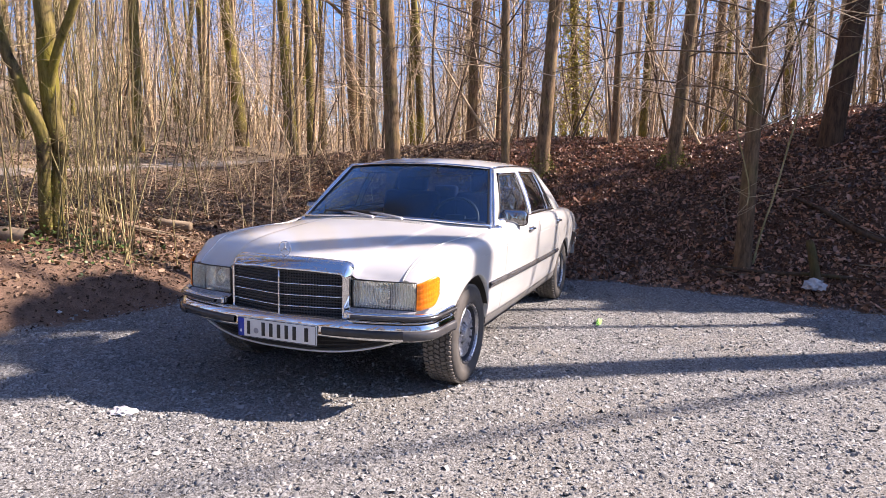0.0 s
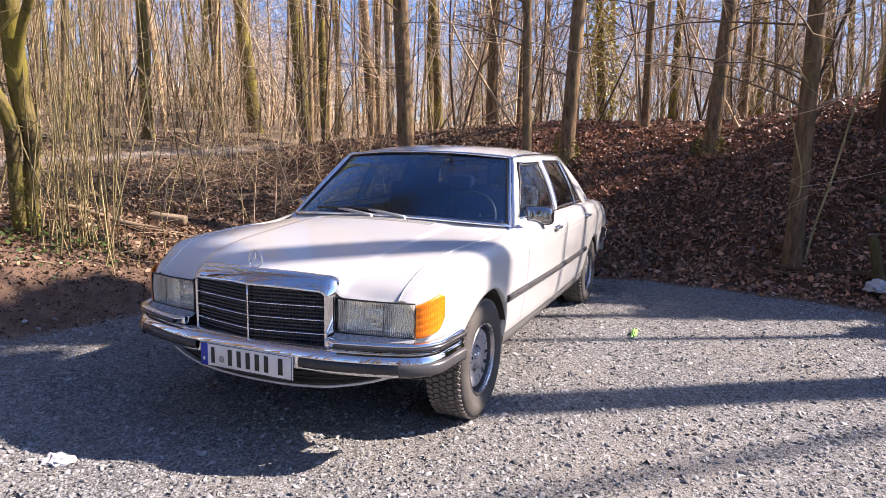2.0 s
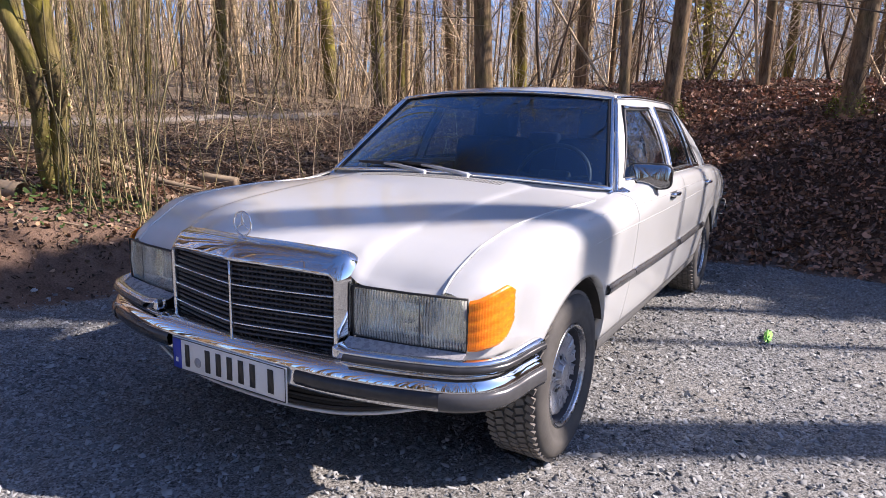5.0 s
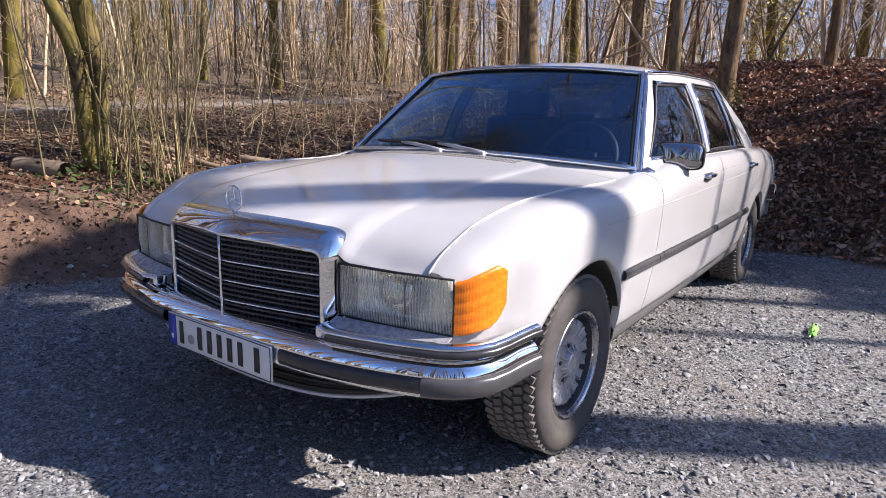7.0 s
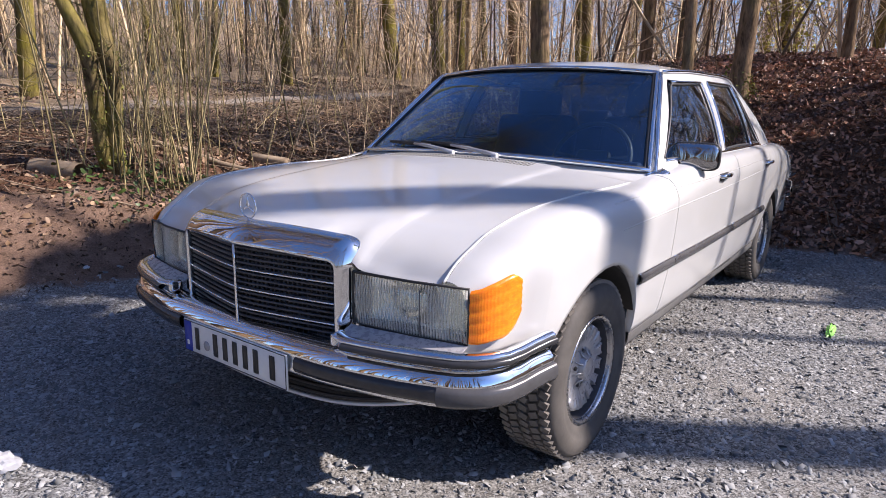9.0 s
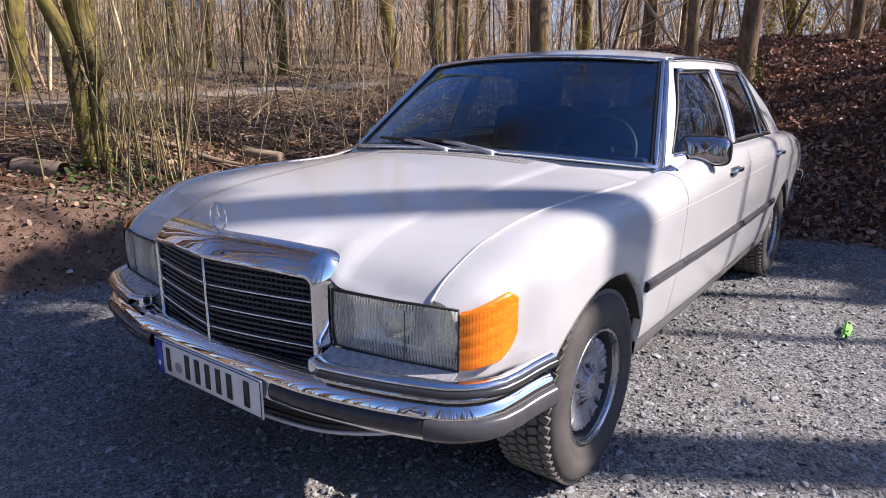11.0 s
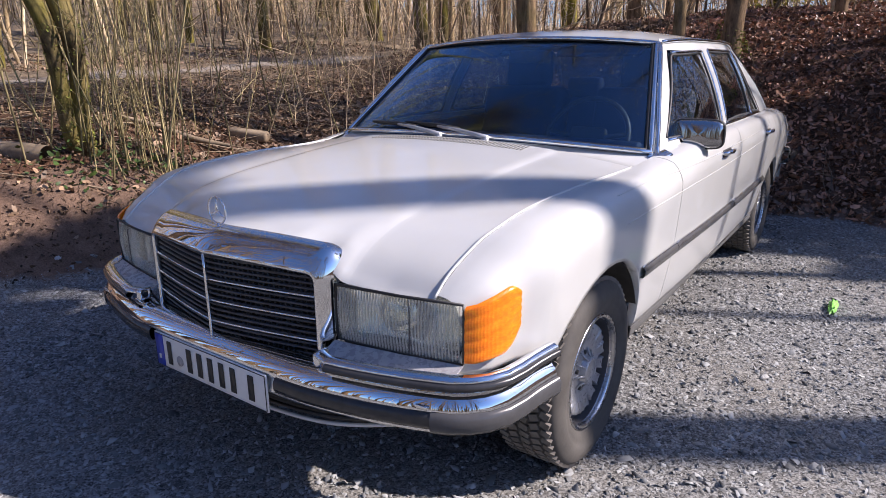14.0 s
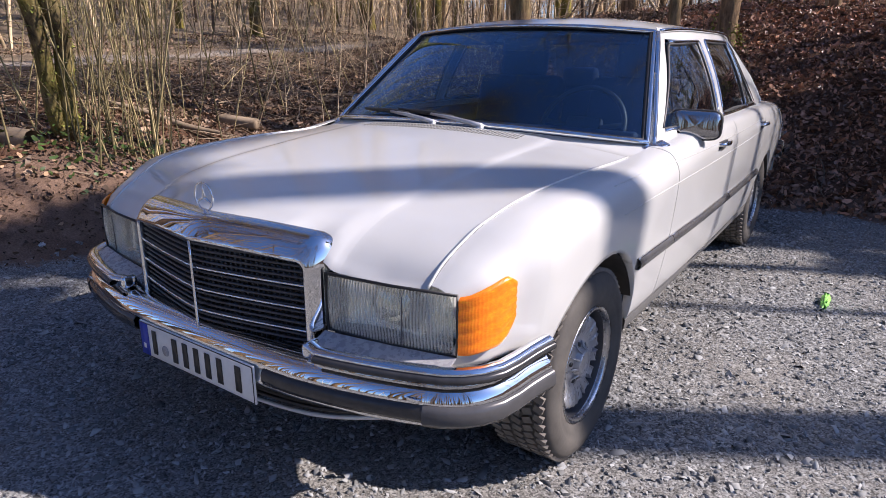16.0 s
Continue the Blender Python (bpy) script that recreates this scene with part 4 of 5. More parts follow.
fallen("hollow_log", [(-4.1, .25, .62), (-3.95, .30, .62), (-3.8, .35, .61), (-3.66, .40, .60)], [.085, .08, .082, .078], DEADWOOD, "short weathered log lying on the bank", "log", 12)
slab = block("cut_log", (.42, .12, .10), pose(-3.86, 2.40, float(height(-3.86, 2.4)) + .035, 8, 6, 25), DEADWOOD, None, "weathered piece of cut log on the bank", .03, 3)
tagged(slab, category="log")
lines = []
for k in range(800):
    x, y = (rng.uniform(-8, 7), rng.uniform(-1, 9.5)) if k % 3 == 0 else (rng.uniform(-8, -2.6), rng.uniform(.2, 8))
    a, b = lot_edge(x, y)
    if max(a - .5, b) < .2:
        continue
    l, w = rng.uniform(.3, 1.5), rng.uniform(0, 6.28)
    p, q = (x, y), (x + l * math.cos(w), y + l * math.sin(w))
    lines.append(stem((*p, float(height(*p)) + .03), (*q, float(height(*q)) + rng.uniform(.02, .3 if x < 0 else .08)), rng.uniform(.0025, .009), .002, 7, .11, sides=5))
tagged(tubes("fallen_twigs", lines[::2], DEADWOOD), "fallen pale twigs and sticks among the leaves", "twigs", kind="stuff")
tagged(tubes("fallen_twigs", lines[1::2], TWIG_DARK), "fallen dark twigs and sticks among the leaves", "twigs", kind="stuff")


def scrap(name, x, y, z, size, material, label, cat, seed, flatness=.25):
    """A crumpled piece of paper or foil."""
    bm = bmesh.new()
    bmesh.ops.create_icosphere(bm, subdivisions=3, radius=1)
    noise.seed_set(seed)
    for v in bm.verts:
        k = 1 + .55 * noise.noise(v.co * 2.3) + .25 * noise.noise(v.co * 5)
        v.co = Vector((v.co.x * size[0] * k, v.co.y * size[1] * k, max(-.3, v.co.z) * size[2] * k))
    bm.transform(Matrix.Translation((x, y, z + size[2] * .3)))
    return tagged(part(name, bm, material, None, label, False), category=cat)


scrap("paper_scrap", -.64, -1.27, .0, (.075, .05, .016), PAPER, "crumpled white paper lying on the gravel", "litter", 3)
scrap("foil_scrap", 1.39, 1.96, .0, (.020, .095, .03), GREEN_SCRAP, "bright green crumpled wrapper on the gravel", "litter", 5)
scrap("paper_scrap", 3.40, 4.15, .13, (.10, .075, .085), PAPER, "crumpled white paper at the foot of the bank", "litter", 8)
scrap("paper_scrap", -2.71, -.05, .07, (.02, .02, .015), PAPER, "small white paper scrap on the earth", "litter", 9)


# ---- the car: x to its left side, y to its rear, front axle at y = 0 ----
car = tagged(new("car"), "white classic saloon car with chrome grille and bumpers parked on gravel", "car")
half_width = smooth_curve([-.66, -.635, -.60, -.54, -.42, -.32, 0, .43, .66, 1.2, 1.7, 2.3, 2.7, 3.2, 3.6, 3.9, 4.0], [.765, .800, .829, .847, .873, .884, .894, .900, .904, .912, .912, .905, .900, .888, .868, .825, .775])
shoulder_z = smooth_curve([-.66, -.62, -.54, -.42, -.32, 0, .43, .66, 1.0, 1.7, 2.3, 2.7, 3.2, 3.6, 3.9, 4.0], [.735, .768, .806, .845, .867, .890, .897, .925, .952, .96, .96, .955, .95, .925, .865, .80])
shoulder_x = smooth_curve([-.66, -.62, -.54, -.42, -.32, 0, .43, .66, 1.0, 1.7, 2.3, 2.7, 3.2, 3.6, 3.9, 4.0], [.70, .703, .712, .72, .727, .745, .766, .79, .822, .828, .815, .80, .76, .72, .68, .66])
FRONT_ARCH, REAR_ARCH = (-.02, .30, .378), (2.93, .28, .365)


def low_edge(y):
    z = .335
    for yc, zc, r in (FRONT_ARCH, REAR_ARCH):
        if abs(y - yc) < r:
            z = max(z, zc + math.sqrt(r * r - (y - yc) ** 2))
    if y > 3.28:
        z = max(z, .335 + .16 * min(1, (y - 3.28) / .35))
    return max(z, .53) if y < -.33 else z


def section(y, zlow, n=26):
    """The body's outline across the car at y, from the shoulder down to zlow, as (x, z)."""
    w, zt, xt = float(half_width(y)), float(shoulder_z(y)), float(shoulder_x(y))
    q = 1 + 1.2 * min(1, max(0, (y - 2.7) / .8))          # rounder towards the tail
    zm = zt - .10 * q
    p = [(xt, zt), (xt + .35 * (w - xt), zt - .004 * q), (xt + .68 * (w - xt), zt - .018 * q), (w - .014, zt - .05 * q), (w, zm), (w - .007, (zm + .57) / 2), (w - .018, .57), (w - .035, .45), (w - .052, .36), (w - .075, .30)]
    s = np.concatenate(([0], np.cumsum([math.dist(a, b) for a, b in zip(p, p[1:])])))
    fx, fz = smooth_curve(s, [a for a, _ in p]), smooth_curve(s, [b for _, b in p])
    d = np.linspace(0, s[-1], 240)
    xs, zs = fx(d), fz(d)
    end = d[np.argmax(zs <= zlow)] if (zs <= zlow).any() else d[-1]
    d = end * np.linspace(0, 1, n)
    return list(zip(fx(d), fz(d)))


def seam_shift(y, z):
    """The door's front edge leans forward towards the top."""
    return -.025 * min(1, max(0, (z - .58) / .34)) ** 1.4 * math.exp(-((y - .62) / .22) ** 2)


def side_panel(name, y0, y1, s, label=""):
    ys = set(lin(y0, y1, max(8, int((y1 - y0) / .035))))
    for yc, zc, r in (FRONT_ARCH, REAR_ARCH):
        ys |= {yc + r * math.cos(math.pi * k / 36) for k in range(37) if y0 < yc + r * math.cos(math.pi * k / 36) < y1}
    rows = []
    for y in sorted(ys):
        pts = section(y, low_edge(y))
        row = []
        for i, (x, z) in enumerate(pts):
            ya = y + seam_shift(y, z)
            if ya != y and abs(ya - y) > .002:
                x, z = section(ya, low_edge(y))[i]
            row.append(Vector((s * x, ya, z)))
        x, z = pts[-1]
        row.append(Vector((s * (x - .03), y, z + .004)))       # the lip that turns in
        rows.append(row)
    return sheet(name, rows, PAINT, car, label, .004)


for s in (1, -1):
    side_panel("front_fender", -.653, .628, s)
    side_panel("front_door", .633, 1.600, s)
    side_panel("rear_door", 1.605, 2.500, s)
    side_panel("rear_fender", 2.505, 4.0, s)
    # sill below the doors
    rows = [[Vector((s * x, y, z)) for x, z in ((.842, .335), (.838, .30), (.815, .265), (.74, .25))] for y in lin(.345, 2.58, 24)]
    sheet("sill", rows, SILL, car, "dark grey sill", .004)
    # dark liners of the wheel arches
    for yc, zc, r in (FRONT_ARCH, REAR_ARCH):
        rows = [[Vector((s * x, yc + (r + .012) * math.cos(a), zc - .03 + (r + .03) * math.sin(a))) for a in lin(.42, math.pi - .42, 24)] for x in lin(.52, .855, 4)]
        sheet("arch_liner", rows, BLACK, car, "black wheel arch liner", .004)
        sheet("inner_wall", [[Vector((s * .52, yc + k * .37, z)) for k in lin(-1, 1, 6)] for z in lin(.42, .72, 5)], BLACK, car, "black inner wheel arch wall", .01)
    # rubbing strip, black with bright edges
    zr = .572
    ys = lin(.275, 2.545, 40)
    for z0, z1 in ((.787, .832), (.868, .895)):
        line = []
        for y in lin(.06, 2.46, 36):
            z = z0 + (z1 - z0) * (y - .06) / 2.4
            pts = section(y, .33, 60)[::-1]
            line.append((s * (float(np.interp(z, [q for _, q in pts], [q for q, _ in pts])) - .0004), y, z))
        rod("body_crease", line, .0022, PAINT, car, "", 6)
    for a, b in ((.275, .645), (.652, 1.595), (1.61, 2.492)):
        yy = lin(a, b, 16)
        ctr = [float(half_width(y)) - .018 for y in yy]
        strip = sheet("rub_strip", [[Vector((s * (c + o), y, zr + h)) for o, h in ((0, .020), (.012, .017), (.018, .006), (.018, -.006), (.012, -.017), (0, -.020))] for y, c in zip(yy, ctr)], SIDE_RUBBER, car, "dark rubber side moulding", .003)
        for h in (.0195, -.0195):
            rod("bright_edge", [(s * (c + .008), y, zr + h) for y, c in zip(yy, ctr)], .0022, CHROME, strip, "chrome edge", 5)
    # handles
    for y, z in ((1.275, .872), (2.40, .868)):
        w = float(half_width(y))
        h = rod("door_handle", [(s * (w - .006), y - .085, z), (s * (w + .016), y - .07, z + .002), (s * (w + .024), y, z + .003), (s * (w + .016), y + .07, z + .002), (s * (w - .006), y + .085, z)], [.007, .010, .011, .010, .007], CHROME, car, "chrome door handle", 8)
        block("recess", (.006, .15, .034), Matrix.Translation((s * (w - .002), y, z - .004)), BLACK, h, "black handle recess", .003)

# bonnet
bonnet_mid = smooth_curve([-.74, -.5, -.3, 0, .2, .46], [.808, .844, .870, .905, .929, .957])


def bonnet_z(u, y):
    e, c = float(shoulder_z(max(y, -.66))), float(bonnet_mid(y))
    z = c - (c - e) * abs(u) ** 2.2
    a = abs(u)
    wide = min(1, max(0, (a - .37) / .12)) * (1 if a < .8 else max(0, (1 - a) / .2) ** .7)
    k = min(1, max(0, (-.50 - y) / .185))
    if a < .56:
        z -= .010 * min(1, max(0, (-.60 - y) / .09))
    z -= .068 * wide * (1 - math.sqrt(max(0, 1 - k * k)))
    return z + .0045 * (1 - min(1, max(0, (a - .60) / .035)))


def bonnet_front(x):
    x = abs(x)
    return -.702 + .020 * (x / .4) ** 2 if x < .40 else -.684 + .024 * ((x - .4) / .3)


us = sorted({round(v, 4) for v in lin(-1, 1, 61)} | {.60, -.60, .618, -.618, .635, -.635})
rows = []
for u in us:
    yf, yr = bonnet_front(u * .70), .428 + .012 * u * u
    row = []
    for k in range(44):
        t = (k / 43) ** 1.35
        y = yf + (yr - yf) * t
        row.append(Vector((u * (float(shoulder_x(max(y, -.66))) - .0045), y, bonnet_z(u, y))))
    rows.append(row)
edges = [[q + Vector((0, 0, .0015)) for q in rows[k]] for k in (0, -1)]
bonnet = sheet("bonnet", rows, PAINT, car, "white bonnet", .005)
for line in edges:
    rod("bonnet_edge", line, .0042, PAINT, bonnet, "", 6)

# scuttle with its ventilation slots, between bonnet and windscreen
screen_low = lambda x: Vector((x, .478 + .155 * (abs(x) / .770) ** 2.3, .963 - .036 * (abs(x) / .770) ** 2))
screen_top = lambda x: Vector((x, 1.0 + .10 * (abs(x) / .61) ** 2.2, 1.360 - .028 * (abs(x) / .61) ** 2.2))
rows = []
for k in range(41):
    u = -1 + k / 20
    a = Vector((u * .766, .434 + .012 * u * u, bonnet_z(u, .43) - .004))
    b = screen_low(u * .770) + Vector((u ** 5 * .016, .005, -.012 + .006 * u ** 4))
    rows.append([a.lerp(b, t) + Vector((0, 0, -.012 * math.sin(math.pi * t))) for t in lin(0, 1, 7)])
scuttle = sheet("scuttle", rows, PAINT, car, "white scuttle panel", .004)
for k in range(47):
    x = -.368 + k * .016
    for y in (.362, .402):
        z = bonnet_z(x / .755, y)
        block("vent_slot", (.0066, .029, .003), Matrix.Translation((x, y, z + .002)) @ pose(0, 0, 0, 6), SILL, bonnet, "", .001, 1)

# glass house
cols = lin(-1, 1, 33)
rows = [[screen_low(u * .762).lerp(screen_top(u * .606), t) + Vector((0, -.022, .016)) * math.sin(math.pi * t) * (1 - u ** 4) for u in cols] for t in lin(0, 1, 14)]
windscreen = sheet("windscreen", rows, SCREEN, car, "curved laminated windscreen", .003)
rim_path = [screen_low(u * .770) for u in cols] + [screen_low(.770).lerp(screen_top(.614), t) for t in lin(.06, .94, 12)]
rim_path += [screen_top(u * .614) for u in reversed(cols)] + [screen_low(-.770).lerp(screen_top(-.614), t) for t in lin(.94, .06, 12)]
rod("screen_trim", [p + Vector((0, -.008, .004)) for p in rim_path], .0105, CHROME, windscreen, "bright windscreen trim", 8, True)
rod("screen_seal", [p.lerp(Vector((0, .80, 1.15)), .024) + Vector((0, -.006, .005)) for p in rim_path], .008, BLACK, windscreen, "black rubber seal", 6, True)

roof_mid = smooth_curve([1.0, 1.2, 1.6, 2.0, 2.42], [1.366, 1.402, 1.422, 1.416, 1.378])
roof_edge_z = smooth_curve([1.10, 1.25, 1.7, 2.2, 2.50], [1.336, 1.347, 1.357, 1.354, 1.325])
roof_edge_x = smooth_curve([1.10, 1.3, 1.8, 2.3, 2.50], [.620, .642, .654, .645, .618])
rows = []
for t in lin(0, 1, 30):
    row = []
    for u in lin(-1, 1, 33):
        y = (1.0 + .10 * abs(u) ** 2.2) * (1 - t) + (2.42 + .06 * u * u) * t
        c, e = float(roof_mid(y)), float(roof_edge_z(y))
        row.append(Vector((u * float(roof_edge_x(y)), y, c - (c - e) * abs(u) ** 2.8)))
    rows.append(row)
sheet("roof", rows, PAINT, car, "white roof", .006)


def house(y, z, s, out=0.0):
    """A place on the leaning side of the glass house."""
    zb, xb = float(shoulder_z(y)), float(shoulder_x(y))
    yt = min(2.50, max(1.10, y))
    zt, xt = float(roof_edge_z(yt)), float(roof_edge_x(yt))
    t = min(1.1, max(-.1, (z - zb) / (zt - zb)))
    return Vector((s * (xb + (xt - xb) * t + .018 * math.sin(math.pi * max(0, min(1, t))) * max(.2, min(1, (y - .75) / .6)) + out), y, z))


def house_patch(name, corners, s, material, parent, label="", out=0.0, thick=.004, n=10):
    (a, b, c, d) = corners        # low front, low rear, high rear, high front, each (y, z)
    rows = []
    for v in lin(0, 1, n):
        l, r = [(p[0] + (q[0] - p[0]) * v, p[1] + (q[1] - p[1]) * v) for p, q in ((a, d), (b, c))]
        rows.append([house(l[0] + (r[0] - l[0]) * u, l[1] + (r[1] - l[1]) * u, s, out) for u in lin(0, 1, n)])
    return sheet(name, rows, material, parent, label, thick)


WINDOWS = [("front_side_window", ((.745, .963), (1.52, .970), (1.560, 1.308), (1.150, 1.296))),
           ("rear_side_window", ((1.612, .972), (2.285, .972), (2.175, 1.316), (1.668, 1.315))),
           ("quarter_window", ((2.325, .972), (2.60, .968), (2.305, 1.288), (2.212, 1.313)))]
for s in (1, -1):
    for name, corners in WINDOWS:
        w = house_patch(name, corners, s, PANE, car, "tinted side window", -.004, .003)
        edge = []
        for i in range(4):
            p, q = corners[i], corners[(i + 1) % 4]
            edge += [house(p[0] + (q[0] - p[0]) * t, p[1] + (q[1] - p[1]) * t, s, .002) for t in lin(.03, .97, 8)]
        if name == "front_side_window":     # its leading edge has no bright strip
            rod("window_trim", edge[:24], .0075, CHROME, w, "bright window frame", 6)
        else:
            rod("window_trim", edge, .0075, CHROME, w, "bright window frame", 6, True)
        mid = sum(edge, Vector()) / len(edge)
        rod("window_seal", [v + (mid - v).normalized() * .012 + Vector((-s * .004, 0, 0)) for v in edge], .007, BLACK, w, "black window seal", 5, True)
    rows = []
    for t in lin(0, 1, 14):
        p, q = screen_low(.772).lerp(screen_top(.618), t), house(.737 + .405 * t, .955 + .353 * t, 1)
        rows.append([Vector((s * v.x, v.y, v.z)) for v in (p.lerp(q, u) + Vector((.012, -.006, 0)) * math.sin(math.pi * u) for u in lin(0, 1, 6))])
    sheet("a_pillar", rows, PAINT, car, "white windscreen pillar", .004)
    house_patch("door_corner", ((.645, .900), (.87, .940), (.87, .968), (.70, .975)), s, PAINT, car, "white corner of the door frame", .001)
    house_patch("b_pillar", ((1.527, .955), (1.605, .955), (1.661, 1.325), (1.567, 1.325)), s, PAINT, car, "white door pillar", .002)
    house_patch("window_divider", ((2.290, .965), (2.320, .965), (2.207, 1.321), (2.180, 1.321)), s, CHROME, car, "bright window divider", .002)
    house_patch("c_pillar", ((2.607, .950), (3.00, .952), (2.500, 1.325), (2.310, 1.292)), s, PAINT, car, "white rear roof pillar")
    rows = [[house(y, z, s, .001) for z in (1.308, 1.322, 1.337, 1.354)] for y in lin(1.11, 2.49, 30)]
    sheet("roof_rail", rows, PAINT, car, "white roof rail", .004)
    gut = [Vector((s * (float(roof_edge_x(y)) + .010), y, float(roof_edge_z(y)) + .004)) for y in lin(1.11, 2.49, 26)]
    gut += [house(y, z, s, .006) for y, z in ((2.60, 1.25), (2.75, 1.13), (2.90, 1.03), (2.99, .965))]
    rod("drip_rail", gut, .008, CHROME, car, "bright drip rail", 6)
    # trim of the windscreen pillar
    rod("pillar_trim", [Vector((s * .790, .640, .915)), Vector((s * .783, .662, .945)), Vector((s * .752, .755, 1.03)), Vector((s * .702, .890, 1.16)), Vector((s * .650, 1.040, 1.29)), Vector((s * .627, 1.095, 1.334))], .009, CHROME, car, "bright pillar trim", 8)
    block("pillar_foot", (.05, .10, .022), Matrix.Translation((s * .800, .640, .914)) @ pose(0, 0, 0, 14, s * 20, -s * 22), CHROME, car, "bright trim piece at the pillar's foot", .008)
    rod("belt_trim", [house(y, float(shoulder_z(y)) + .006, s, .004) for y in lin(.90, 2.62, 24)], .008, CHROME, car, "bright belt moulding", 6)

# rear window, boot and tail
rows = [[Vector((u * (.585 + .075 * (1 - t)), 2.95 - .50 * t + .05 * u * u, .985 + .36 * t - .03 * u * u) ) + Vector((0, .02, .015)) * math.sin(math.pi * t) for u in lin(-1, 1, 17)] for t in lin(0, 1, 8)]
sheet("rear_window", rows, REAR_PANE, car, "darkened rear window", .003)
rows = [[Vector((u * float(shoulder_x(y)), y, float(shoulder_z(y)) + .03 * (1 - u * u) * (1 if y < 3.8 else .6))) for u in lin(-1, 1, 17)] for y in lin(2.93, 4.0, 20)]
sheet("boot_lid", rows, PAINT, car, "white boot lid", .005)
rows = [[Vector((u * .80, 4.0 + .03 * (1 - u * u), z)) for u in lin(-1, 1, 13)] for z in lin(.36, .80, 8)]
sheet("tail_panel", rows, PAINT, car, "white tail panel", .006)
for s in (1, -1):
    rows = [[Vector((s * x, y, z)) for x, y in ((.45, 4.045), (.62, 4.035), (.72, 4.02), (.77, 3.99), (.80, 3.95), (.82, 3.88))] for z in lin(.70, .80, 10)]
    sheet("tail_lamp", rows, RED, car, "ribbed red tail lamp", .004)

rear_path = [Vector((x, y, 0)) for x, y in ((-.915, 3.36), (-.925, 3.7), (-.915, 3.95), (-.88, 4.07), (-.78, 4.11), (-.5, 4.15), (0, 4.165), (.5, 4.15), (.78, 4.11), (.88, 4.07), (.915, 3.95), (.925, 3.7), (.915, 3.36))]
rb = sheet("rear_bumper", sweep_rows(rear_path[::-1], [(-.05, .680), (-.01, .680), (.006, .670), (.010, .645), (.004, .625), (.004, .590), (.008, .570), (-.004, .555), (-.05, .552)]), CHROME, car, "chrome rear bumper", .003)
sheet("rubber_strip", sweep_rows(rear_path[::-1], [(0, .627), (.016, .622), (.020, .607), (.016, .592), (0, .588)]), BUMPER_RUBBER, rb, "dark rubber strip", .003)

# floor and bulkheads, so that no light comes through from below
block("underbody", (1.16, 3.90, .05), Matrix.Translation((0, 1.95, .27)), BLACK, car, "dark underbody", .01)
block("bulkhead", (1.46, .04, .56), Matrix.Translation((0, .47, .575)), BLACK, car, "dark bulkhead", .01)
block("radiator", (1.26, .05, .27), Matrix.Translation((0, -.58, .58)), BLACK, car, "dark radiator", .01)

# nose: lamps, direction indicators, panels below them
nose_y = lambda x: -.690 + .036 * (max(0, abs(x) - .41) / .36) ** 1.4
